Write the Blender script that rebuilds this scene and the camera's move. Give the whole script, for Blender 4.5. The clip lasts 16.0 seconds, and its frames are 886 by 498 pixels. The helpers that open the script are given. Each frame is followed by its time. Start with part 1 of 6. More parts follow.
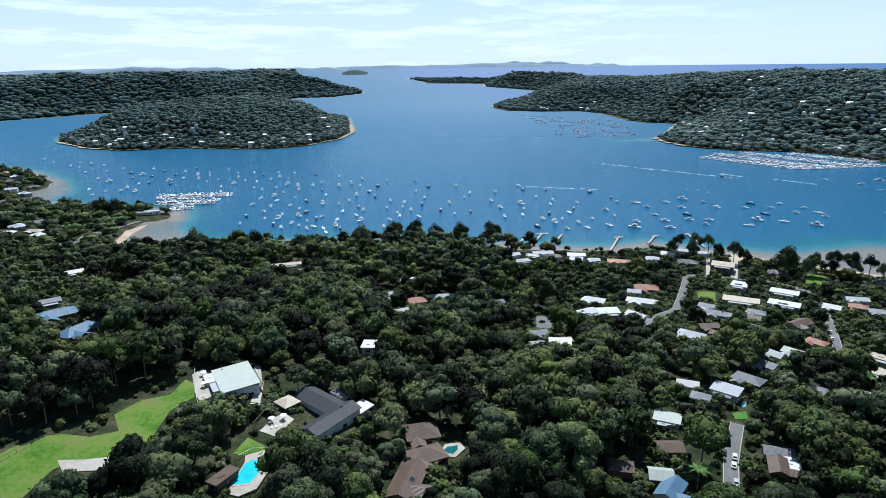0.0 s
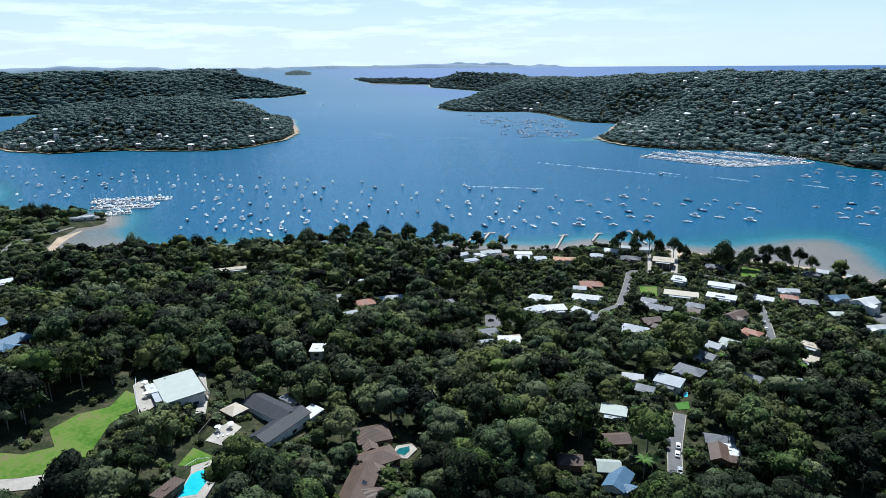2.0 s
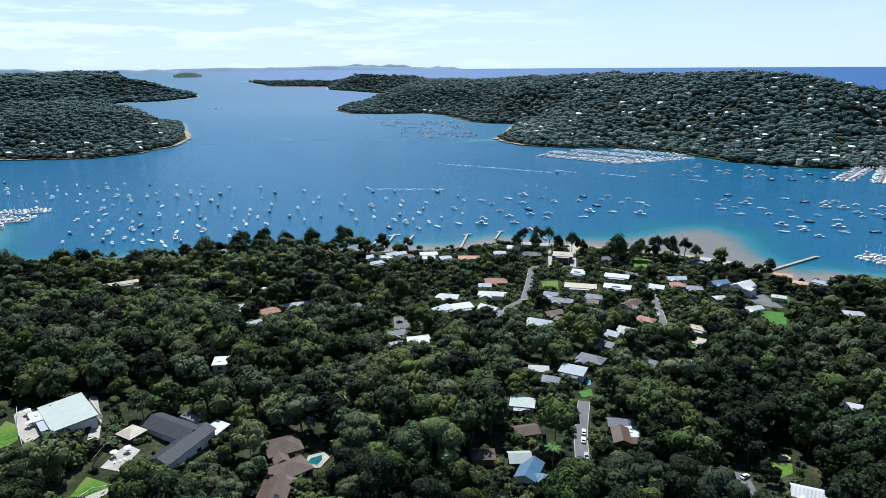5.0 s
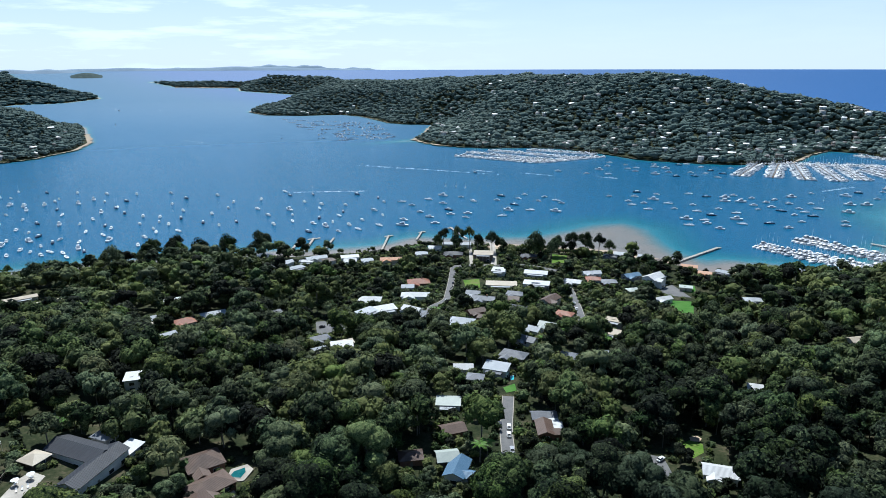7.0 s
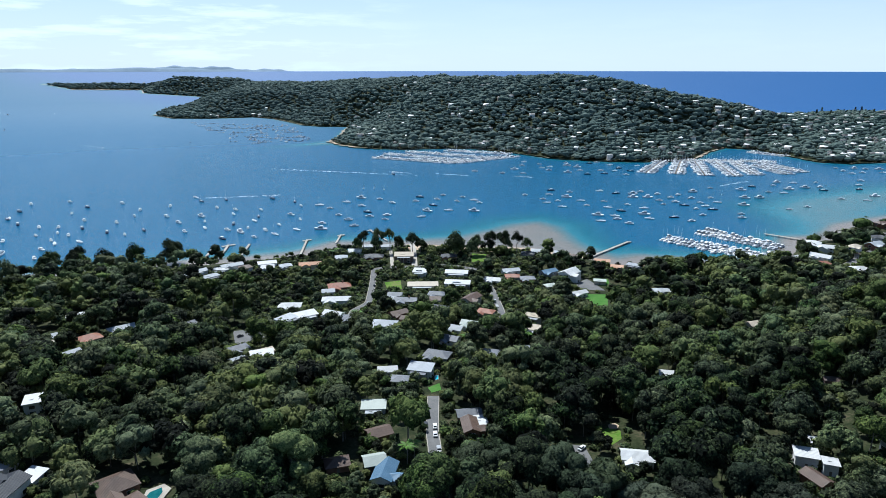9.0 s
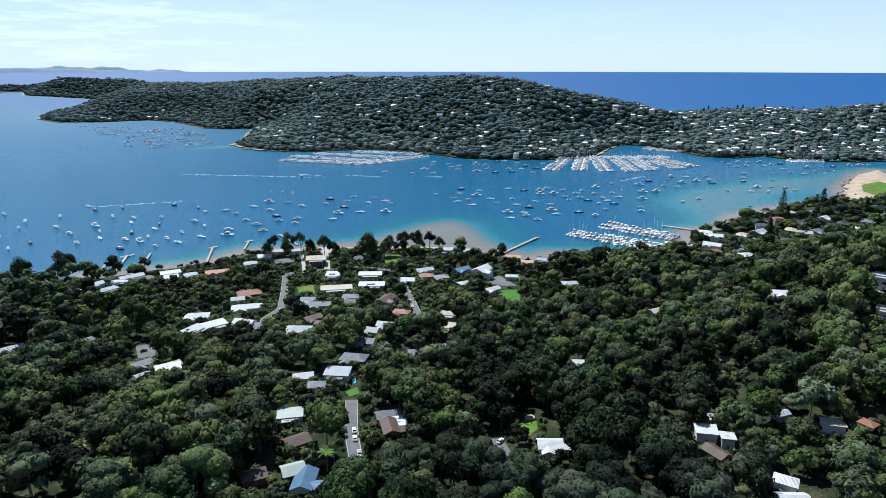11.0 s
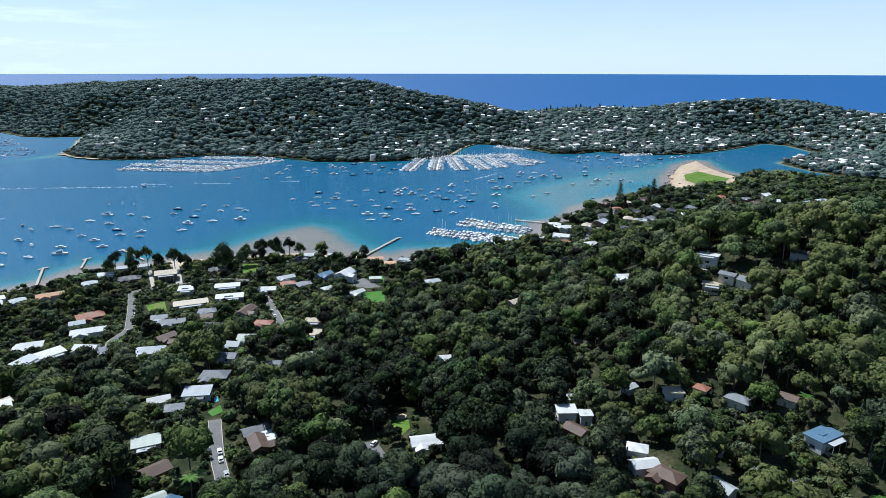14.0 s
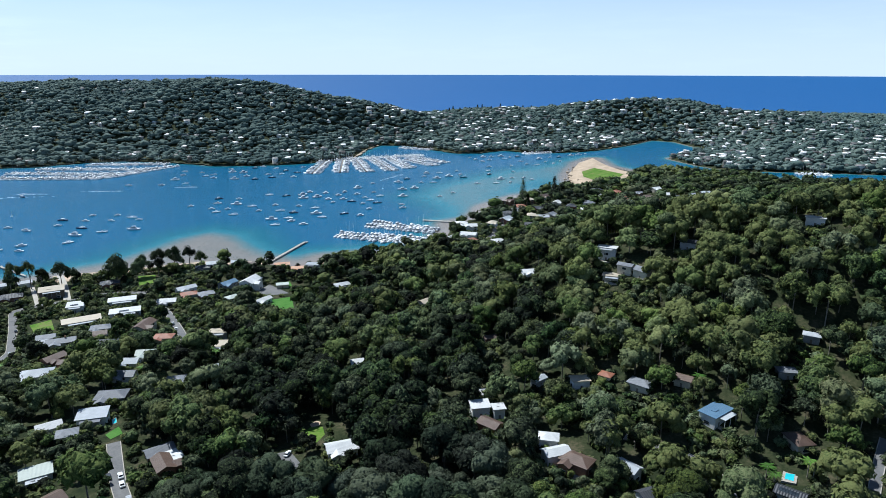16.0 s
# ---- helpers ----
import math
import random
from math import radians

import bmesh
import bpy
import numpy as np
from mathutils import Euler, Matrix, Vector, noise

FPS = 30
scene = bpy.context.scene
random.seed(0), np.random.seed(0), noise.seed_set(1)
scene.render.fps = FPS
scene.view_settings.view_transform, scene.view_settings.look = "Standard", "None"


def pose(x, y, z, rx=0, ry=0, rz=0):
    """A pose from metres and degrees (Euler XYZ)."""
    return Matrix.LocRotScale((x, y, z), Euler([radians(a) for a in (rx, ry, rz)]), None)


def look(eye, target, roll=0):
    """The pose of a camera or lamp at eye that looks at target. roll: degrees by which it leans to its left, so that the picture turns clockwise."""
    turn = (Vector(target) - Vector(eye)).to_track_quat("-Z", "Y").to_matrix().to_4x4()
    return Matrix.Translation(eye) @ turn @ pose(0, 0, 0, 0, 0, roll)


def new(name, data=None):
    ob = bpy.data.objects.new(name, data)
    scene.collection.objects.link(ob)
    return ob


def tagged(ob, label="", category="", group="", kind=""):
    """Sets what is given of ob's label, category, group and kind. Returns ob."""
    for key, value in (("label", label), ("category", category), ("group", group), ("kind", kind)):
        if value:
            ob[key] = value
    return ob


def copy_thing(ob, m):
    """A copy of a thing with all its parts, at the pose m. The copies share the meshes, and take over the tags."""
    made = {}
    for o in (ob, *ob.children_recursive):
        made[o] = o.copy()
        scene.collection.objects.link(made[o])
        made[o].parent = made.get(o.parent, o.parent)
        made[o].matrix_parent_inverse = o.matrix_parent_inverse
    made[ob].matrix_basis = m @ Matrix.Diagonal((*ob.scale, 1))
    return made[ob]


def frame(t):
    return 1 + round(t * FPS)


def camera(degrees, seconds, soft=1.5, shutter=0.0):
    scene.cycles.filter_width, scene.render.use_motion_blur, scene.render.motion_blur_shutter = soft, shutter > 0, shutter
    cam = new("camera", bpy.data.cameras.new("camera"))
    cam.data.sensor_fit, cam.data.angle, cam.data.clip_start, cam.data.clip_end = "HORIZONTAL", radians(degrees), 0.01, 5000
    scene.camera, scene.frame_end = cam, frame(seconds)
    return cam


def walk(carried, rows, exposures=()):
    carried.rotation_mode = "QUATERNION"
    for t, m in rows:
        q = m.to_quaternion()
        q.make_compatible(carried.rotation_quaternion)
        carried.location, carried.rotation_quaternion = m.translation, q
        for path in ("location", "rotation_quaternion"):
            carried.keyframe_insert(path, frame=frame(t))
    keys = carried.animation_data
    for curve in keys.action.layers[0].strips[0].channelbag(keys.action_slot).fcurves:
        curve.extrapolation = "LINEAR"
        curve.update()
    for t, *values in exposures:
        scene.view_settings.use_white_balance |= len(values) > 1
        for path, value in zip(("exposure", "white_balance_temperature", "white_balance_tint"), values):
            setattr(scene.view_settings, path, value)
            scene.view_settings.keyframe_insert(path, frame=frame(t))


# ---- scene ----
cam = camera(68.96, 16.0, soft=0.15)
PATH = [
    (0.0, pose(0, 0, 180, 73.850, 0.700, 0.000)),
    (0.5, pose(0, 0, 180, 73.860, 0.648, -1.145)),
    (1.0, pose(0, 0, 180, 73.867, 0.622, -2.152)),
    (1.5, pose(0, 0, 180, 73.847, 0.566, -3.334)),
    (2.0, pose(0, 0, 180, 73.859, 0.469, -4.730)),
    (2.5, pose(0, 0, 180, 73.856, 0.426, -6.227)),
    (3.0, pose(0, 0, 180, 73.881, 0.374, -7.576)),
    (3.5, pose(0, 0, 180, 73.911, 0.365, -8.916)),
    (4.0, pose(0, 0, 180, 73.924, 0.405, -10.335)),
    (6.5, pose(0, 0, 180, 74.012, 0.240, -18.702)),
    (7.0, pose(0, 0, 180, 74.021, 0.174, -20.596)),
    (7.5, pose(0, 0, 180, 74.042, 0.128, -22.416)),
    (8.0, pose(0, 0, 180, 74.073, 0.085, -24.180)),
    (10.5, pose(0, 0, 180, 74.179, 0.014, -33.860)),
    (11.0, pose(0, 0, 180, 74.181, -0.020, -35.889)),
    (11.5, pose(0, 0, 180, 74.205, -0.076, -37.956)),
    (12.0, pose(0, 0, 180, 74.240, -0.090, -40.094)),
    (12.5, pose(0, 0, 180, 74.278, -0.078, -42.279)),
    (13.0, pose(0, 0, 180, 74.311, -0.115, -44.417)),
    (13.5, pose(0, 0, 180, 74.325, -0.065, -46.404)),
    (14.0, pose(0, 0, 180, 74.347, -0.076, -48.544)),
    (14.5, pose(0, 0, 180, 74.358, -0.034, -50.667)),
    (15.0, pose(0, 0, 180, 74.373, -0.056, -52.778)),
    (15.5, pose(0, 0, 180, 74.416, -0.047, -54.862)),
    (16.0, pose(0, 0, 180, 74.440, -0.097, -56.940)),
]
walk(cam, PATH, exposures=[(0.0, 0.32, 5700, 5), (16.0, 0.32, 5700, 5)])

# ---- daylight ----
SUN_BEARING, SUN_HEIGHT = 6.0, 56.0
world = bpy.data.worlds.new("sky")
scene.world = world
world.use_nodes = True


def build_sky():
    nt = world.node_tree
    nt.nodes.clear()
    node, link = nt.nodes.new, nt.links.new
    out, bg, sky = node("ShaderNodeOutputWorld"), node("ShaderNodeBackground"), node("ShaderNodeTexSky")
    sky.sky_type, sky.sun_disc = "NISHITA", False
    sky.sun_elevation, sky.sun_rotation = radians(SUN_HEIGHT), radians(SUN_BEARING)
    sky.altitude, sky.air_density, sky.dust_density, sky.ozone_density = 100, 1.0, 0.15, 1.5
    bg.inputs["Strength"].default_value = 0.072
    # thin low cloud: streaky noise on a flat layer, gathered near the horizon
    co, sep = node("ShaderNodeTexCoord"), node("ShaderNodeSeparateXYZ")
    link(co.outputs["Generated"], sep.inputs[0])
    up = node("ShaderNodeMath")
    up.operation = "MAXIMUM"
    link(sep.outputs["Z"], up.inputs[0])
    up.inputs[1].default_value = 0.0
    mp = node("ShaderNodeMapping")
    mp.inputs["Scale"].default_value = (4.5, 4.5, 34.0)
    mp.inputs["Location"].default_value = (0.35, 0.1, 0.2)
    link(co.outputs["Generated"], mp.inputs[0])
    nz = node("ShaderNodeTexNoise")
    nz.inputs["Scale"].default_value, nz.inputs["Detail"].default_value, nz.inputs["Roughness"].default_value = 1.7, 7.0, 0.6
    link(mp.outputs[0], nz.inputs["Vector"])
    ramp = node("ShaderNodeValToRGB")
    ramp.color_ramp.elements[0].position, ramp.color_ramp.elements[1].position = 0.49, 0.63
    link(nz.outputs["Fac"], ramp.inputs[0])
    low = node("ShaderNodeMapRange")
    low.inputs["From Min"].default_value, low.inputs["From Max"].default_value = 0.16, 0.02
    link(up.outputs[0], low.inputs["Value"])
    mul = node("ShaderNodeMath")
    mul.operation = "MULTIPLY"
    link(ramp.outputs[0], mul.inputs[0])
    link(low.outputs[0], mul.inputs[1])
    north = node("ShaderNodeMapRange")
    north.inputs["From Min"].default_value, north.inputs["From Max"].default_value, north.inputs["To Min"].default_value = 0.45, 0.2, 0.06
    link(sep.outputs["X"], north.inputs["Value"])
    mul2 = node("ShaderNodeMath")
    mul2.operation = "MULTIPLY"
    link(mul.outputs[0], mul2.inputs[0])
    link(north.outputs[0], mul2.inputs[1])
    mul = mul2
    mix = node("ShaderNodeMix")
    mix.data_type = "RGBA"
    link(mul.outputs[0], mix.inputs["Factor"])
    link(sky.outputs[0], mix.inputs["A"])
    mix.inputs["B"].default_value = (15.3, 16.0, 16.9, 1)
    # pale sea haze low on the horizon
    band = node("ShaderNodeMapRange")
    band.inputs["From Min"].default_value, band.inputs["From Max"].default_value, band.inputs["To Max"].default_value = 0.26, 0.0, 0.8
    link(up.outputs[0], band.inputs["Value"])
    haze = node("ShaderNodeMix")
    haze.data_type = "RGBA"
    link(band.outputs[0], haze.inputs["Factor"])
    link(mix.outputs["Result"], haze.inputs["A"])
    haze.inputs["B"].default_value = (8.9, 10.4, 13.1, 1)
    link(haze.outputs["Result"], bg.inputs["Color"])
    link(bg.outputs[0], out.inputs["Surface"])


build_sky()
sun = new("sun", bpy.data.lights.new("sun", "SUN"))
sun.data.energy, sun.data.angle, sun.data.color = 4.9, radians(0.53), (1.0, 0.96, 0.9)
sun.matrix_world = look((math.sin(radians(SUN_BEARING)) * math.cos(radians(SUN_HEIGHT)), math.cos(radians(SUN_BEARING)) * math.cos(radians(SUN_HEIGHT)),
                         math.sin(radians(SUN_HEIGHT))), (0, 0, 0))
scene.view_settings.exposure = 0.0


# ---- plan of the land: shorelines, hills, sea bed ----
EYE_Z, FLAT, SOFT = 180.0, 2500.0, 2200.0


def smooth(v):
    v = np.clip(v, 0.0, 1.0)
    return v * v * (3 - 2 * v)


def sea_level(d):
    """Level of the sea d metres off: flat to 2.5 km; beyond that the sheet lifts gently, so that its horizon stands at the true height."""
    e = np.minimum(np.maximum(d - FLAT, 0.0), 1987.0)
    true = np.where(d > FLAT, FLAT + e / (1 - e / SOFT), np.maximum(d, 1.0))
    return np.where(d > FLAT, EYE_Z * (1 - d / true), 0.0)


def shore_distance(poly, x, y):
    """Signed distance to a shoreline, positive on land."""
    x, y = np.asarray(x, float), np.asarray(y, float)
    best, inside = np.full(x.shape, 1e9), np.zeros(x.shape, bool)
    for (ax, ay), (bx, by) in zip(poly, poly[1:] + poly[:1]):
        ex, ey = bx - ax, by - ay
        u = np.clip(((x - ax) * ex + (y - ay) * ey) / (ex * ex + ey * ey + 1e-9), 0, 1)
        best = np.minimum(best, np.hypot(x - ax - u * ex, y - ay - u * ey))
        cross = (ay > y) != (by > y)
        inside ^= cross & (x < ex * (y - ay) / (ey if abs(ey) > 1e-9 else 1e-9) + ax)
    return np.where(inside, best, -best)


NEAR_SHORE = [
    (-1500, 1100), (-1046, 1272), (-820, 1185), (-733, 1129), (-636, 1033), (-623, 979), (-635, 923),
    (-562, 865), (-478, 839), (-410, 821), (-349, 799), (-338, 767), (-362, 754), (-361, 696), (-354, 656),
    (-286, 629), (-209, 641), (-133, 642), (-51, 643), (59, 621), (102, 608), (163, 601), (207, 618),
    (250, 595), (273, 584), (310, 556), (370, 515), (404, 462), (412, 430), (450, 429), (482, 403),
    (463, 399), (534, 371), (585, 375), (646, 405), (684, 392), (747, 418), (824, 417), (903, 401),
    (965, 381), (1082, 436), (1230, 473), (1312, 476), (1219, 417), (1172, 354),
    (1190, 344), (1238, 235), (1229, 114), (1266, -62), (1500, -1500), (-1500, -1500)]
FAR_SHORE = [
    (-219, 4059), (-89, 3863), (237, 3795), (232, 3658), (422, 3499), (571, 3338), (368, 3054), (262, 2908), (198, 2693),
    (247, 2507), (357, 2438), (507, 2433), (557, 2322), (569, 2167), (576, 2019), (611, 1951), (690, 1905), (619, 1761),
    (546, 1597), (505, 1540), (503, 1469), (525, 1399), (558, 1350), (605, 1311), (689, 1292), (747, 1245), (774, 1173),
    (790, 1112), (804, 1033), (838, 995), (873, 955), (922, 925), (1019, 890), (1152, 965), (1248, 1002), (1282, 945),
    (1267, 886), (1244, 825), (1224, 756), (1252, 720), (1333, 701), (1319, 632), (1347, 587), (1392, 550), (1455, 520),
    (1587, 492), (1738, 479), (1733, 413), (1599, 309), (1395, 346), (1319, 267), (1278, 199), (1326, 115), (1403, -82),
    (2600, -600), (3100, -400), (2950, 500), (2300, 1250), (2050, 2000), (1500, 2900), (800, 3800)]
ISLAND_SHORE = [
    (-1032, 1742), (-959, 1620), (-830, 1497), (-718, 1440), (-635, 1466), (-586, 1472), (-486, 1450), (-383, 1440), (-319, 1488),
    (-261, 1619), (-250, 1765), (-286, 1982), (-315, 2186),
    (-330, 2250), (-520, 2380), (-800, 2300), (-1010, 2050)]
WEST_SHORE = [
    (-2269, 2219), (-1538, 2272), (-1453, 2409), (-1297, 2580), (-928, 2811), (-712, 3210), (-542, 3258), (-409, 3433), (-475, 3610),
    (-724, 3799), (-1000, 4400), (-3600, 3100)]
# hills: bearing in degrees, metres off, metres high, metres wide
NEAR_HILLS = [(-45, 350, 22, 120), (-24, 220, 7, 70), (70, 430, 39, 60), (77, 440, 0, 60), (85, 450, 26, 75), (96, 460, 53, 90), (-55, 700, 35, 200)]
FAR_HILLS = [(18, 2900, 65, 420), (30, 2150, 88, 300), (38, 1880, 70, 200), (46, 1800, 57, 190), (26, 2600, 52, 350), (9, 3300, 36, 330), (53, 1820, 13, 150), (60, 2150, 30, 200), (69, 2000, 44, 150), (75, 1950, 60, 130), (84, 2000, 42, 200), (95, 2000, 4, 250), (4, 3800, 63, 300)]
ISLE_HILLS = [(-19, 1960, 52, 210), (-13, 1980, 22, 170), (-25, 1930, 16, 170)]
WEST_HILLS = [(-14, 3600, 30, 380), (-22, 3300, 49, 450), (-30, 3100, 58, 450), (-38, 3000, 16, 500), (-9, 3900, 85, 260)]


def hills(rows, x, y):
    z = np.zeros(np.shape(x))
    for b, d, high, wide in rows:
        z = z + high * np.exp(-((x - d * math.sin(radians(b))) ** 2 + (y - d * math.cos(radians(b))) ** 2) / (2 * wide * wide))
    return z


def rolling(x, y, size):
    u, v = x / size, y / size
    return np.sin(u + 1.3 * np.sin(v * 0.7)) * np.cos(v * 1.1 + np.sin(u * 0.6)) + 0.5 * np.sin(u * 2.3 + v * 1.7 + 1) * np.cos(v * 2.1 - u * 0.9)


def shoal(poly, x, y, soft):
    """How far a place lies on a shoal, nought to one, with a soft rim."""
    return smooth((shore_distance(poly, x, y) + soft * 0.5) / soft)


BANK_A = [(277, 602), (341, 624), (415, 645), (475, 635), (490, 575), (459, 510), (432, 459), (400, 440), (330, 500), (240, 580)]
BANK_B = [(745, 563), (860, 586), (1053, 570), (1130, 540), (1286, 515), (1230, 470), (1046, 415), (916, 430), (716, 395), (673, 438)]
BANK_C = [(-345, 770), (-300, 745), (-245, 670), (-230, 630), (-340, 620), (-370, 700)]
BANK_D = [(500, 1560), (420, 1530), (330, 1490), (420, 1490), (510, 1480)]
BANK_E = [(-640, 1040), (-560, 1000), (-530, 930), (-600, 850), (-680, 900)]


def land(x, y):
    """Height of the ground above the sea's level, sea bed below nought; and how far inland."""
    x, y = np.asarray(x, float), np.asarray(y, float)
    n, f = shore_distance(NEAR_SHORE, x, y), shore_distance(FAR_SHORE, x, y)
    i, w = shore_distance(ISLAND_SHORE, x, y), shore_distance(WEST_SHORE, x, y)
    zn = 2.2 * smooth(n / 18) + 26 * smooth((n - 70) / 330) + hills(NEAR_HILLS, x, y) * smooth(n / 170) + 1.2 * rolling(x, y, 45) * smooth(n / 150)
    zf = 2.5 * smooth(f / 20) + (8 + hills(FAR_HILLS, x, y)) * smooth(f / 230) + 6 * rolling(x, y, 110) * smooth(f / 300)
    zi = 3.0 * smooth(i / 15) + (14 + hills(ISLE_HILLS, x, y)) * smooth(i / 150) + 4 * rolling(x, y, 80) * smooth(i / 150)
    zw = 3.0 * smooth(w / 25) + (14 + hills(WEST_HILLS, x, y)) * smooth(w / 350) + 12 * rolling(x, y, 170) * smooth(w / 300)
    inland = np.maximum(np.maximum(n, f), np.maximum(i, w))
    bed = -0.15 - 9 * smooth(-(inland + 2) / np.where(n >= inland - 1, 70, 22)) ** 1.3
    for poly, soft, deep in ((BANK_A, 100, 0.55), (BANK_B, 110, 1.75), (BANK_C, 60, 0.7), (BANK_D, 60, 1.4), (BANK_E, 70, 0.6)):
        on = shoal(poly, x, y, soft)
        bed = bed * (1 - on) + np.maximum(bed, -deep) * on
    east = smooth((x - 900 + 0.55 * (y - 1500)) / 900) * smooth((np.hypot(x, y) - 1900) / 500)
    bed = bed - 14 * east * smooth(-inland / 60)
    z = np.where(n > 0, zn, np.where(f > 0, zf, np.where(i > 0, zi, np.where(w > 0, zw, bed))))
    return z, inland




def ground(x, y):
    z, _ = land(x, y)
    return z + sea_level(np.hypot(x, y))


def ground_z(x, y):
    return float(ground(np.array([x]), np.array([y]))[0])


# ---- materials ----
def material(name, colours, size=1.0, rough=0.8, bump=0.0, bump_size=None, metal=0.0, detail=6.0, spread=(0.35, 0.65), spec=0.5, per_object=0.0, per_piece=0.0,
             clear=0.0, tint=False, leaf=0.0, wave=0.0):
    """A node material: two or more colours mixed by noise at a large and a small scale, with fine relief."""
    m = bpy.data.materials.new(name)
    m.use_nodes = True
    nt = m.node_tree
    node, link = nt.nodes.new, nt.links.new
    shader = nt.nodes["Principled BSDF"]
    shader.inputs["Roughness"].default_value, shader.inputs["Metallic"].default_value = rough, metal
    shader.inputs["Specular IOR Level"].default_value = spec
    shader.inputs["Transmission Weight"].default_value = clear
    co = node("ShaderNodeTexCoord")
    big, small = node("ShaderNodeTexNoise"), node("ShaderNodeTexNoise")
    geo = node("ShaderNodeNewGeometry")
    source = geo.outputs["Position"] if not per_object else co.outputs["Object"]
    for tex, s in ((big, 1.0 / size), (small, 7.0 / size)):
        tex.inputs["Scale"].default_value, tex.inputs["Detail"].default_value = s, detail
        link(source, tex.inputs["Vector"])
    both = node("ShaderNodeMix")
    both.inputs["Factor"].default_value = 0.4
    link(big.outputs["Fac"], both.inputs["A"])
    link(small.outputs["Fac"], both.inputs["B"])
    ramp = node("ShaderNodeValToRGB")
    while len(ramp.color_ramp.elements) < len(colours):
        ramp.color_ramp.elements.new(0.5)
    for k, c in enumerate(colours):
        e = ramp.color_ramp.elements[k]
        e.position = spread[0] + (spread[1] - spread[0]) * k / max(1, len(colours) - 1)
        e.color = (*c, 1)
    value = both.outputs["Result"]
    if per_object or per_piece or tint:
        add = node("ShaderNodeMath")
        add.operation = "MULTIPLY_ADD"
        if tint:
            at = node("ShaderNodeAttribute")
            at.attribute_name = "tint"
            link(at.outputs["Fac"], add.inputs[0])
        elif per_object:
            link(node("ShaderNodeObjectInfo").outputs["Random"], add.inputs[0])
        else:
            link(geo.outputs["Random Per Island"], add.inputs[0])
        amount = 0.5 if tint else (per_object or per_piece)
        add.inputs[1].default_value = amount
        sub = node("ShaderNodeMath")
        sub.operation = "SUBTRACT"
        link(value, sub.inputs[0])
        sub.inputs[1].default_value = amount / 2
        link(sub.outputs[0], add.inputs[2])
        value = add.outputs[0]
    if leaf:
        isl = node("ShaderNodeMath")
        isl.operation = "MULTIPLY_ADD"
        link(geo.outputs["Random Per Island"], isl.inputs[0])
        isl.inputs[1].default_value = leaf
        less = node("ShaderNodeMath")
        less.operation = "SUBTRACT"
        link(value, less.inputs[0])
        less.inputs[1].default_value = leaf / 2
        link(less.outputs[0], isl.inputs[2])
        value = isl.outputs[0]
        # shaded gaps between sprays are put into the colour: the relief's hollows darken
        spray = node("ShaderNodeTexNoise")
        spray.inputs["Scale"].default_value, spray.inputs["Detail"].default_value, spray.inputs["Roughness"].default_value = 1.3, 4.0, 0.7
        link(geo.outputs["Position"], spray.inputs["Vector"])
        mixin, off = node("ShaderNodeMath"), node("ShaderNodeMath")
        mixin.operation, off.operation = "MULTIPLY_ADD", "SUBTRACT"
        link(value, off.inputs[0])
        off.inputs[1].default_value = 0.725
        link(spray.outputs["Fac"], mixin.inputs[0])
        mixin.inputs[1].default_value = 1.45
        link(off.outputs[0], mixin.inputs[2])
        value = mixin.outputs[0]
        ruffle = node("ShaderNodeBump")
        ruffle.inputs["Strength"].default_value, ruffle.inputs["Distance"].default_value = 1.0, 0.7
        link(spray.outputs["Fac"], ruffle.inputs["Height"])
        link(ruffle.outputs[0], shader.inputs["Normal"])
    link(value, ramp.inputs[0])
    paint = ramp.outputs[0]
    if leaf:  # each tree leans to olive, grey-green or fresh green
        lot = at.outputs["Fac"] if tint else node("ShaderNodeObjectInfo").outputs["Random"]
        shade = node("ShaderNodeHueSaturation")
        for times, socket, lo, hi in ((7.31, "Hue", 0.485, 0.532), (13.7, "Saturation", 0.66, 1.12), (29.3, "Value", 0.7, 1.25)):
            mul, cut, fit = node("ShaderNodeMath"), node("ShaderNodeMath"), node("ShaderNodeMapRange")
            mul.operation, cut.operation = "MULTIPLY", "FRACT"
            link(lot, mul.inputs[0])
            mul.inputs[1].default_value = times
            link(mul.outputs[0], cut.inputs[0])
            link(cut.outputs[0], fit.inputs["Value"])
            fit.inputs["To Min"].default_value, fit.inputs["To Max"].default_value = lo, hi
            link(fit.outputs[0], shade.inputs[socket])
        link(paint, shade.inputs["Color"])
        paint = shade.outputs[0]
    link(paint, shader.inputs["Base Color"])
    if wave:  # ribs or tile courses that run down the slope
        ribs, rise = node("ShaderNodeTexWave"), node("ShaderNodeBump")
        ribs.wave_type, ribs.bands_direction = "BANDS", "X"
        ribs.inputs["Scale"].default_value, ribs.inputs["Distortion"].default_value = 0.314 / wave, 0.3
        link(co.outputs["Object"], ribs.inputs["Vector"])
        rise.inputs["Strength"].default_value, rise.inputs["Distance"].default_value = 0.7, wave * 0.2
        link(ribs.outputs["Fac"], rise.inputs["Height"])
        link(rise.outputs[0], shader.inputs["Normal"])
    elif bump:
        relief = node("ShaderNodeTexNoise")
        relief.inputs["Scale"].default_value, relief.inputs["Detail"].default_value = 1.0 / (bump_size or size / 6), 4.0
        link(source, relief.inputs["Vector"])
        b = node("ShaderNodeBump")
        b.inputs["Strength"].default_value, b.inputs["Distance"].default_value = bump, (bump_size or size / 6) * 0.5
        link(relief.outputs["Fac"], b.inputs["Height"])
        link(b.outputs[0], shader.inputs["Normal"])
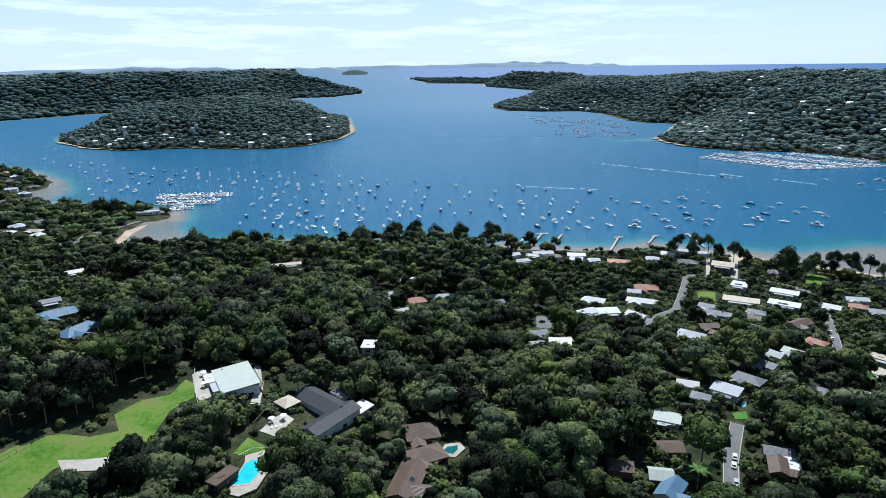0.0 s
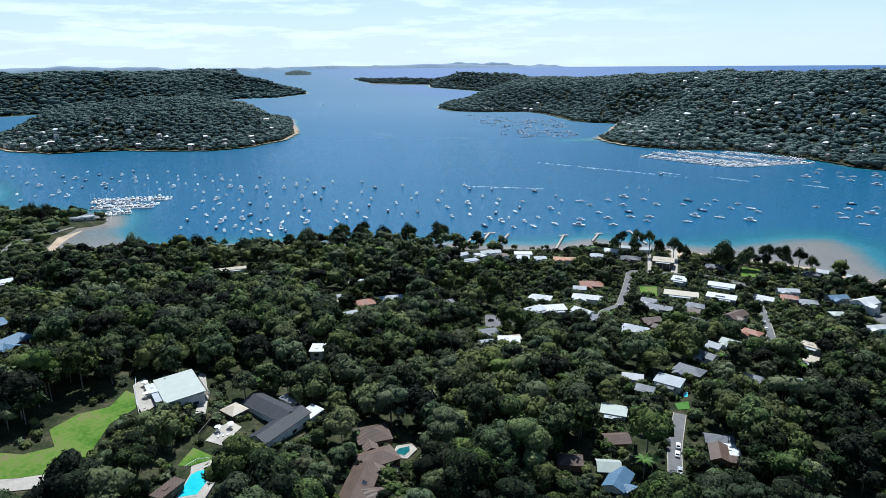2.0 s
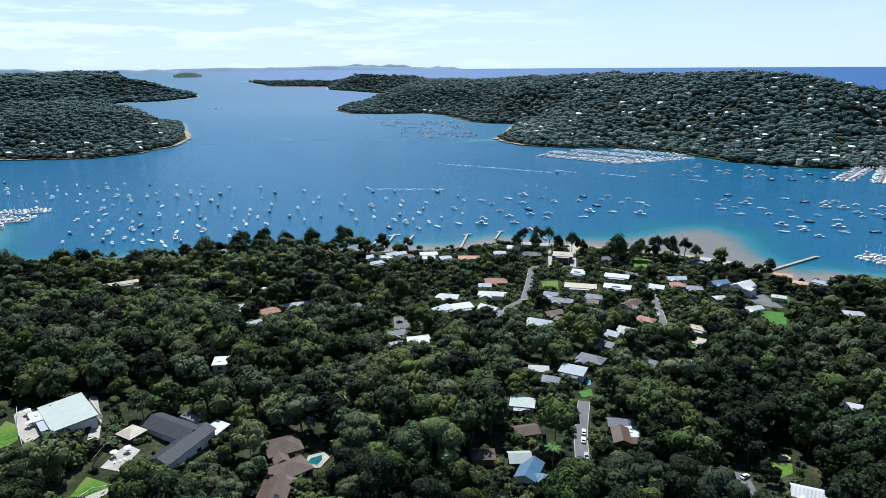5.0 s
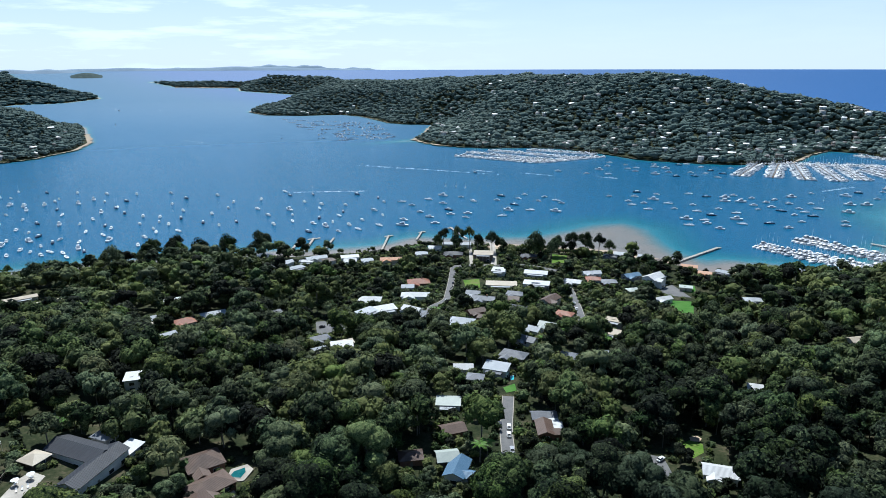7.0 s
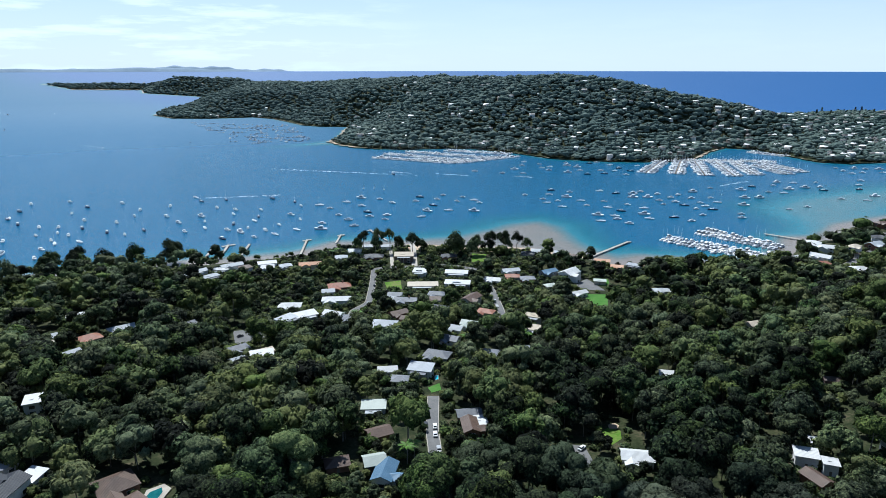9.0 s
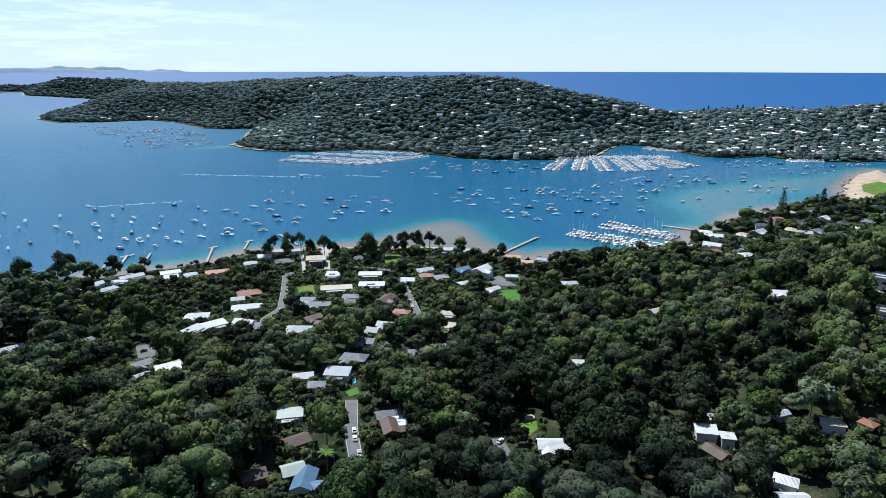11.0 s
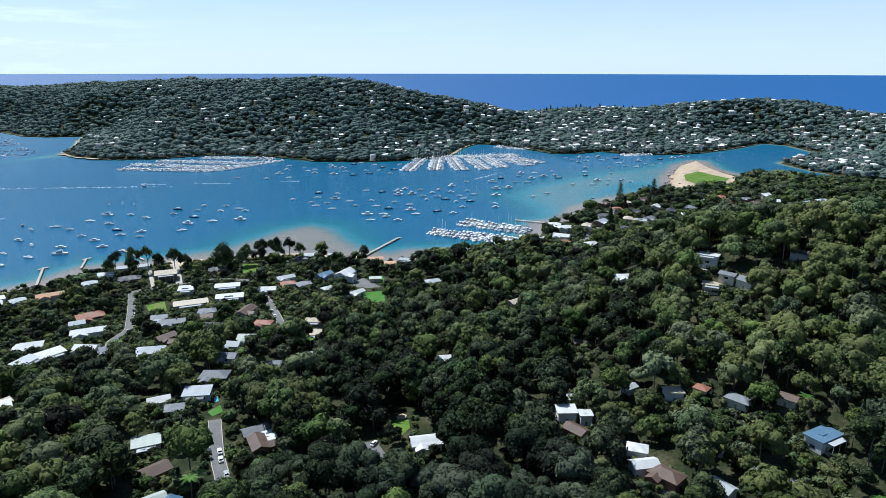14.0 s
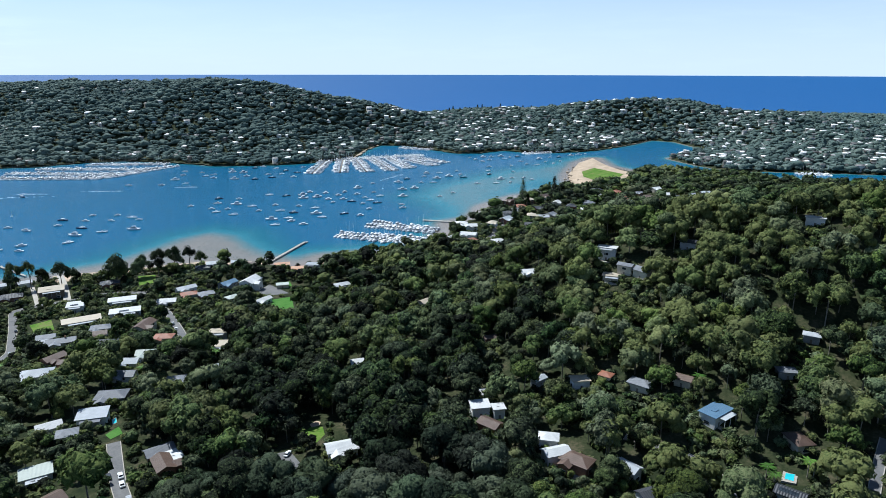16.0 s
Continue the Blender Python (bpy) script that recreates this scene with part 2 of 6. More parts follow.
    if leaf:
        tr, mixer = node("ShaderNodeBsdfTranslucent"), node("ShaderNodeMixShader")
        link(paint, tr.inputs["Color"])
        mixer.inputs[0].default_value = 0.12
        link(shader.outputs[0], mixer.inputs[1])
        link(tr.outputs[0], mixer.inputs[2])
        link(mixer.outputs[0], nt.nodes["Material Output"].inputs["Surface"])
    return m


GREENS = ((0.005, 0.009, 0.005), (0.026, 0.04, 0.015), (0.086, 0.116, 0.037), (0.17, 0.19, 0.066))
M_SOIL = material("leaf litter and soil", ((0.014, 0.02, 0.01), (0.026, 0.034, 0.015), (0.046, 0.05, 0.025), (0.09, 0.078, 0.048)), 9, 0.95, 0.6, 0.6, spec=0.08)
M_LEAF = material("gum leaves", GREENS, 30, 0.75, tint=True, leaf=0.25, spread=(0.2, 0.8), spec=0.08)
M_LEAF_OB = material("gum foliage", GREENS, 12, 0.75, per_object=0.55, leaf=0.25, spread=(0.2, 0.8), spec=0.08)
M_SHEOAK = material("sheoak foliage", ((0.008, 0.012, 0.007), (0.024, 0.036, 0.018), (0.055, 0.075, 0.04), (0.09, 0.11, 0.06)), 12, 0.75, per_object=0.4, leaf=0.25, spread=(0.2, 0.8), spec=0.08)
M_PALE_GUM = material("pale gum foliage", ((0.02, 0.032, 0.012), (0.065, 0.092, 0.03), (0.13, 0.165, 0.05), (0.19, 0.21, 0.075)), 12, 0.75, per_object=0.4, leaf=0.25, spread=(0.2, 0.8), spec=0.08)
# distance haze is put into this colour: the greens are bluer and paler
M_HAZY_WOODS = material("haze-tinted distant woods", ((0.045, 0.07, 0.068), (0.093, 0.13, 0.115), (0.165, 0.2, 0.165)), 15, 0.8, 0.9, 2.5, tint=True, spread=(0.2, 0.8), spec=0.05)
M_BARK = material("grey gum bark", ((0.12, 0.1, 0.08), (0.3, 0.27, 0.23)), 1.5, 0.9, 0.4)


def mesh_from(name, verts, faces, mat, tint=None, smooth_shade=False):
    """One mesh from arrays: verts (n, 3), faces (m, 3 or 4)."""
    me = bpy.data.meshes.new(name)
    verts, faces = np.asarray(verts, np.float32), np.asarray(faces, np.int32)
    k = faces.shape[1]
    me.vertices.add(len(verts))
    me.vertices.foreach_set("co", verts.ravel())
    me.loops.add(faces.size)
    me.loops.foreach_set("vertex_index", faces.ravel())
    me.polygons.add(len(faces))
    me.polygons.foreach_set("loop_start", np.arange(0, faces.size, k, dtype=np.int32))
    me.update(calc_edges=True)
    me.validate()
    if tint is not None:
        at = me.attributes.new("tint", "FLOAT", "POINT")
        at.data.foreach_set("value", np.asarray(tint, np.float32))
    if smooth_shade:
        me.polygons.foreach_set("use_smooth", np.ones(len(faces), bool))
    me.materials.append(mat)
    return me


def grid_faces(nx, ny):
    a = (np.arange(ny - 1)[:, None] * nx + np.arange(nx - 1)[None, :]).ravel()
    return np.stack([a, a + 1, a + nx + 1, a + nx], 1)


# ---- ground sheet and water ----
def steps(marks):
    """Grid lines: (from, to, spacing) stretches joined end to end."""
    out = [np.arange(a, b, s) for a, b, s in marks]
    return np.concatenate(out + [[marks[-1][1]]])


GX = steps([(-3600, -2400, 80), (-2400, -1300, 30), (-1300, -500, 18), (-500, 700, 8), (700, 1800, 18), (1800, 3200, 40), (3200, 4880, 120)])
GY = steps([(-4880, -1500, 400), (-1500, -120, 40), (-120, 680, 8), (680, 2400, 18), (2400, 3700, 30), (3700, 4880, 60)])
GX = np.concatenate([np.arange(-4880, -3600, 160.0), GX])
XX, YY = np.meshgrid(GX, GY)
DD = np.hypot(XX, YY)
LAND, INLAND = land(XX, YY)
SEA = sea_level(DD)


def build_ground():
    keep = DD < 4950
    faces = grid_faces(len(GX), len(GY))
    faces = faces[keep.ravel()[faces].all(1)]
    verts = np.stack([XX.ravel(), YY.ravel(), (LAND + SEA).ravel()], 1)
    ob = new("ground", mesh_from("ground", verts, faces, M_SOIL, smooth_shade=True))
    tagged(ob, "wooded hilly ground sloping to a sandy shore", "ground", kind="structure")
    wet = (LAND < 1.5) & keep
    wf = faces[wet.ravel()[faces].any(1)]
    used, back = np.unique(wf, return_inverse=True)
    verts = np.stack([XX.ravel(), YY.ravel(), SEA.ravel()], 1)[used]
    me = mesh_from("water", verts, back.reshape(wf.shape), M_WATER, tint=np.clip(-LAND.ravel()[used], 0, 30), smooth_shade=True)
    tagged(new("water", me), "rippled blue bay water, sandy brown over the shallows", "water", kind="structure")


def water_material():
    m = bpy.data.materials.new("bay water")
    m.use_nodes = True
    nt = m.node_tree
    node, link = nt.nodes.new, nt.links.new
    sh = nt.nodes["Principled BSDF"]
    sh.inputs["IOR"].default_value = 1.33
    at, geo = node("ShaderNodeAttribute"), node("ShaderNodeNewGeometry")
    at.attribute_name = "tint"
    # sheltered bay ripples near the shore, a rougher chop out on open water
    off, chop = node("ShaderNodeVectorMath"), node("ShaderNodeMapRange")
    off.operation = "LENGTH"
    link(geo.outputs["Position"], off.inputs[0])
    link(off.outputs["Value"], chop.inputs["Value"])
    chop.inputs["From Min"].default_value, chop.inputs["From Max"].default_value = 1200, 3300
    chop.inputs["To Min"].default_value, chop.inputs["To Max"].default_value = 0.19, 0.6
    link(chop.outputs[0], sh.inputs["Roughness"])
    patch = node("ShaderNodeTexNoise")
    patch.inputs["Scale"].default_value, patch.inputs["Detail"].default_value = 0.02, 5
    link(geo.outputs["Position"], patch.inputs["Vector"])
    dep = node("ShaderNodeMath")
    dep.operation = "MULTIPLY_ADD"
    link(patch.outputs["Fac"], dep.inputs[0])
    dep.inputs[1].default_value = 1.2
    link(at.outputs["Fac"], dep.inputs[2])
    rng = node("ShaderNodeMapRange")
    rng.inputs["From Min"].default_value, rng.inputs["From Max"].default_value = 0.6, 20.0
    link(dep.outputs[0], rng.inputs["Value"])
    ramp = node("ShaderNodeValToRGB")
    e = ramp.color_ramp.elements
    e[0].position, e[0].color = 0.0, (0.27, 0.225, 0.19, 1)
    e[1].position, e[1].color = 1.0, (0.011, 0.088, 0.255, 1)
    for p, c in ((0.035, (0.2, 0.195, 0.175, 1)), (0.065, (0.12, 0.185, 0.19, 1)), (0.12, (0.03, 0.18, 0.23, 1)), (0.22, (0.01, 0.125, 0.18, 1)), (0.45, (0.006, 0.1, 0.198, 1))):
        k = e.new(p)
        k.color = c
    link(rng.outputs[0], ramp.inputs[0])
    link(ramp.outputs[0], sh.inputs["Base Color"])
    w1, w2 = node("ShaderNodeTexNoise"), node("ShaderNodeTexNoise")
    mp = node("ShaderNodeMapping")
    mp.inputs["Scale"].default_value = (0.6, 1.4, 1)
    link(geo.outputs["Position"], mp.inputs[0])
    for w, s in ((w1, 0.22), (w2, 1.1)):
        w.inputs["Scale"].default_value, w.inputs["Detail"].default_value = s, 3
        link(mp.outputs[0], w.inputs["Vector"])
    add = node("ShaderNodeMath")
    link(w1.outputs["Fac"], add.inputs[0])
    link(w2.outputs["Fac"], add.inputs[1])
    b = node("ShaderNodeBump")
    b.inputs["Strength"].default_value, b.inputs["Distance"].default_value = 0.33, 1.2
    link(add.outputs[0], b.inputs["Height"])
    link(b.outputs[0], sh.inputs["Normal"])
    return m


M_WATER = water_material()
build_ground()


# ---- trees ----
def ico(sub):
    bm = bmesh.new()
    bmesh.ops.create_icosphere(bm, subdivisions=sub, radius=1.0)
    v, f = np.array([p.co[:] for p in bm.verts]), np.array([[p.index for p in q.verts] for q in bm.faces])
    bm.free()
    return v, f


def join(chunks):
    vs, fs, n = [], [], 0
    for v, f in chunks:
        vs.append(v)
        fs.append(f + n)
        n += len(v)
    return np.concatenate(vs), np.concatenate(fs)


def crown(rng, clumps, leaves, leaf_size, spread=1.0, tall=1.0, core=0.97, sub=1):
    """A crown about one unit in radius, from z = 0 to about 1: clumps of leaf sprays that face outwards round dark inner boughs."""
    core_v, core_f = ico(sub)
    chunks = []
    for k in range(clumps):
        a, q = rng.uniform(0, 2 * math.pi), math.sqrt(rng.uniform(0.0, 1))
        r = rng.uniform(0.24, 0.42) * (1.15 - 0.3 * q) * (1.5 if clumps < 4 else 1.0)
        c = np.array([math.cos(a) * q * 0.7 * spread, math.sin(a) * q * 0.7 * spread, tall * (0.22 + 0.56 * (1 - q * q) * rng.uniform(0.55, 1.1) + 0.12 * rng.random())])
        v = core_v * (1 + 0.15 * rng.standard_normal(len(core_v)))[:, None] * r * core * np.array([1, 1, 0.7]) + c
        chunks.append((v, core_f))
        n = leaves // clumps
        if n:
            d = rng.standard_normal((n, 3))
            d[:, 2] = d[:, 2] * 0.8 + 0.35
            d /= np.linalg.norm(d, axis=1)[:, None]
            p = c + d * np.array([1, 1, 0.75]) * (r * rng.uniform(0.92, 1.2, n))[:, None]
            nn = d + 0.32 * rng.standard_normal((n, 3)) + np.array([0, 0, 0.4])
            nn /= np.linalg.norm(nn, axis=1)[:, None]
            t1 = np.cross(nn, rng.standard_normal((n, 3)))
            t1 /= np.linalg.norm(t1, axis=1)[:, None]
            t2 = np.cross(nn, t1)
            tri = [p + leaf_size * rng.uniform(0.6, 1.4, n)[:, None] * (t1 * math.cos(g) + t2 * math.sin(g)) for g in (0.0, 2.1, 4.2)]
            chunks.append((np.stack(tri, 1).reshape(-1, 3), np.arange(3 * n).reshape(-1, 3)))
    return join(chunks)


def trunk(rng, high, thick, limbs):
    """A tapered, slightly bent trunk with limbs, as arrays."""
    chunks = []

    def tube(p, q, r0, r1, n=5):
        p, q = np.array(p), np.array(q)
        a = np.arange(n) * 2 * math.pi / n
        ring = np.stack([np.cos(a), np.sin(a), a * 0], 1)
        v = np.concatenate([p + ring * r0, q + ring * r1])
        i = np.arange(n)
        j = (i + 1) % n
        chunks.append((v, np.concatenate([np.stack([i, j, j + n], 1), np.stack([i, j + n, i + n], 1)])))

    bend = rng.uniform(-0.06, 0.06, 2) * high
    mid = (bend[0], bend[1], high * 0.55)
    tube((0, 0, -1.0), mid, thick, thick * 0.7)
    tube(mid, (0, 0, high), thick * 0.7, thick * 0.3)
    for k in range(limbs):
        a = rng.uniform(0, 2 * math.pi)
        s = high * rng.uniform(0.25, 0.42)
        tube((mid[0], mid[1], mid[2] + high * 0.05 * k), (math.cos(a) * s, math.sin(a) * s, high * rng.uniform(0.8, 1.0)), thick * 0.4, thick * 0.12, 4)
    return join(chunks)


CLEAR = []  # open places: x, y, radius, tallest growth
SOLID = []  # built or paved places: x, y, radius
# ---- more materials ----
M_TIMBER = material("weathered timber", ((0.12, 0.1, 0.08), (0.26, 0.22, 0.18)), 1.2, 0.85, 0.3, per_object=0.3)
M_ASPHALT = material("grey asphalt", ((0.10, 0.10, 0.10), (0.17, 0.165, 0.16)), 6, 0.92, 0.2, 0.15)
M_CONCRETE = material("pale concrete", ((0.3, 0.27, 0.23), (0.45, 0.41, 0.35)), 5, 0.85, 0.2, 0.3)
M_LAWN = material("mown lawn", ((0.045, 0.11, 0.014), (0.085, 0.17, 0.022), (0.13, 0.19, 0.04), (0.17, 0.16, 0.07)), 11, 0.9, 0.4, 0.3, spec=0.08)
M_GREEN = material("bowling green turf", ((0.05, 0.14, 0.025), (0.075, 0.18, 0.035), (0.1, 0.19, 0.05)), 8, 0.9, 0.2, 0.3, spec=0.08)
M_SAND = material("pale sand", ((0.3, 0.22, 0.15), (0.42, 0.32, 0.22), (0.52, 0.4, 0.28)), 14, 0.95, 0.3, 0.8)
M_TEAL = material("dark teal pool water", ((0.01, 0.09, 0.1), (0.03, 0.16, 0.17)), 3, 0.06, 0.1, 0.5)
M_POOL = material("turquoise pool water", ((0.03, 0.42, 0.48), (0.06, 0.55, 0.6)), 3, 0.06, 0.1, 0.5)
M_GLASS = material("dark window glass", ((0.02, 0.025, 0.03), (0.04, 0.05, 0.06)), 2, 0.08, per_object=0.2)
M_FRAME = material("white window frame", ((0.7, 0.7, 0.68), (0.82, 0.82, 0.8)), 1, 0.5)
M_STONE = material("sandstone", ((0.25, 0.19, 0.13), (0.42, 0.34, 0.25)), 3, 0.9, 0.5, 0.5)
M_TYRE = material("black rubber", ((0.02, 0.02, 0.02), (0.035, 0.035, 0.035)), 0.4, 0.8)
M_GEL = material("white boat gelcoat", ((0.78, 0.79, 0.8), (0.88, 0.88, 0.87)), 3, 0.25, per_object=0.3)
M_NAVY = material("navy boat hull", ((0.02, 0.03, 0.07), (0.05, 0.06, 0.1)), 3, 0.25)
M_ALLOY = material("grey alloy mast", ((0.3, 0.3, 0.31), (0.42, 0.42, 0.43)), 1, 0.5, metal=0.3)
M_FLEET = material("white marina boats", ((0.5, 0.52, 0.55), (0.75, 0.76, 0.77), (0.86, 0.86, 0.85)), 3, 0.35, per_piece=0.8)
M_FAR_ROOF = material("far roofs", ((0.08, 0.075, 0.07), (0.2, 0.18, 0.17), (0.42, 0.41, 0.39), (0.8, 0.79, 0.77)), 5, 0.6, per_piece=0.9)
M_FAR_WALL = material("far house walls", ((0.2, 0.17, 0.14), (0.4, 0.36, 0.32), (0.65, 0.63, 0.6)), 5, 0.8, per_piece=0.9)
# the haze over the far ranges is painted in as blue base colour
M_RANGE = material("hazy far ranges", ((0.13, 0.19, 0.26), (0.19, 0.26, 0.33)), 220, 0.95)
M_FOAM = material("white wake foam", ((0.3, 0.4, 0.46), (0.75, 0.8, 0.82)), 6, 0.6)


def roof_metal(name, a, b, ribs=0.42):
    return material(name, (a, b), 4, 0.5, 0.35, 0.5, per_object=0.25, spread=(0.25, 0.75), spec=0.35, wave=ribs)


ROOF = {
    "white": roof_metal("white metal roof", (0.46, 0.46, 0.45), (0.66, 0.66, 0.65)),
    "mint": roof_metal("pale mint metal roof", (0.36, 0.4, 0.36), (0.48, 0.51, 0.46)),
    "grey": roof_metal("grey metal roof", (0.13, 0.135, 0.15), (0.24, 0.25, 0.27)),
    "silver": roof_metal("light grey metal roof", (0.3, 0.32, 0.34), (0.46, 0.48, 0.5)),
    "dark": roof_metal("charcoal tiled roof", (0.03, 0.032, 0.038), (0.06, 0.062, 0.07), 0.95),
    "brown": roof_metal("brown tiled roof", (0.07, 0.045, 0.035), (0.15, 0.1, 0.075)),
    "terracotta": roof_metal("terracotta tiled roof", (0.22, 0.085, 0.05), (0.36, 0.16, 0.1)),
    "blue": roof_metal("slate blue metal roof", (0.07, 0.14, 0.22), (0.12, 0.21, 0.31)),
    "cream": roof_metal("cream metal roof", (0.4, 0.34, 0.26), (0.55, 0.48, 0.37)),
    "orange": roof_metal("orange tiled roof", (0.42, 0.2, 0.1), (0.6, 0.32, 0.18)),
}
WALL = {
    "white": material("white render", ((0.62, 0.61, 0.59), (0.8, 0.79, 0.77)), 4, 0.85, 0.1, per_object=0.2),
    "cream": material("cream render", ((0.45, 0.4, 0.31), (0.62, 0.56, 0.45)), 4, 0.85, 0.1, per_object=0.2),
    "timber": material("dark stained boards", ((0.06, 0.05, 0.04), (0.14, 0.11, 0.09)), 2, 0.8, 0.3, per_object=0.3),
    "brick": material("red-brown brick wall", ((0.16, 0.08, 0.055), (0.28, 0.15, 0.1)), 1, 0.9, 0.3, per_object=0.3),
    "grey": material("grey boards", ((0.2, 0.21, 0.22), (0.36, 0.37, 0.38)), 3, 0.8, 0.2, per_object=0.3),
}


# ---- building blocks ----
def part(name, bm, mat, parent, label="", m=None):
    me = bpy.data.meshes.new(name)
    bm.to_mesh(me)
    bm.free()
    me.materials.append(mat)
    return hang(name, me, parent, label, m)


def hang(name, me, parent, label="", m=None):
    """A mesh as one object under its thing."""
    ob = new(name, me)
    ob.parent = parent
    if m is not None:
        ob.matrix_basis = m
    if label:
        tagged(ob, label)
    return ob


def box(x0, x1, y0, y1, z0, z1, bm=None, bevel=0.0):
    bm = bm or bmesh.new()
    made = bmesh.ops.create_cube(bm, size=1.0, matrix=Matrix.LocRotScale(((x0 + x1) / 2, (y0 + y1) / 2, (z0 + z1) / 2), None, (x1 - x0, y1 - y0, z1 - z0)))
    if bevel:
        bmesh.ops.bevel(bm, geom=list({e for v in made["verts"] for e in v.link_edges}), offset=bevel, segments=2, affect="EDGES")
    return bm


def solid(verts, faces, bm=None):
    bm = bm or bmesh.new()
    vs = [bm.verts.new(v) for v in verts]
    for f in faces:
        bm.faces.new([vs[k] for k in f])
    bmesh.ops.recalc_face_normals(bm, faces=bm.faces)
    return bm


def slab(top, thick, bm=None):
    """A roof plane of some thickness from its upper corners."""
    n = len(top)
    low = [(x, y, z - thick) for x, y, z in top]
    sides = [(k, (k + 1) % n, n + (k + 1) % n, n + k) for k in range(n)]
    return solid(list(top) + low, [tuple(range(n)), tuple(range(2 * n - 1, n - 1, -1))] + sides, bm)


def shared(name, bm, mat):
    me = bpy.data.meshes.new(name)
    bm.to_mesh(me)
    bm.free()
    me.materials.append(mat)
    return me


ME_SASH = shared("window", box(-1.25, 1.25, -0.05, 0.07, -0.2, 1.45, box(-1.15, 1.15, -0.05, 0.05, -0.1, 1.35)), M_FRAME)
ME_PANE = shared("pane", box(-1.14, 1.14, 0.03, 0.085, -0.1, 1.35), M_GLASS)
ME_DOOR = shared("door", box(-0.48, 0.48, -0.05, 0.06, 0, 2.08, bevel=0.015), M_TIMBER)
ME_SOLAR = shared("solar_panel", box(-0.5, 0.5, -0.85, 0.85, 0.05, 0.1, bevel=0.01), M_GLASS)


def open_ground(x, y, r, face):
    """Garden round a building: nothing on its footprint, and low growth on the side that falls towards the south."""
    CLEAR.append((x, y, r * 0.75, 0.0))
    SOLID.append((x, y, r * 0.66))
    d = math.hypot(x, y)
    rise = (EYE_Z - ground_z(x, y)) / d
    for s in (9, 17, 26, 36, 48):
        if s < face:
            CLEAR.append((x * (1 - (s + r * 0.4) / d), y * (1 - (s + r * 0.4) / d), r * 0.75, (1.4 + s * rise * 0.9) * (1.0 if d < 300 else 1.45)))


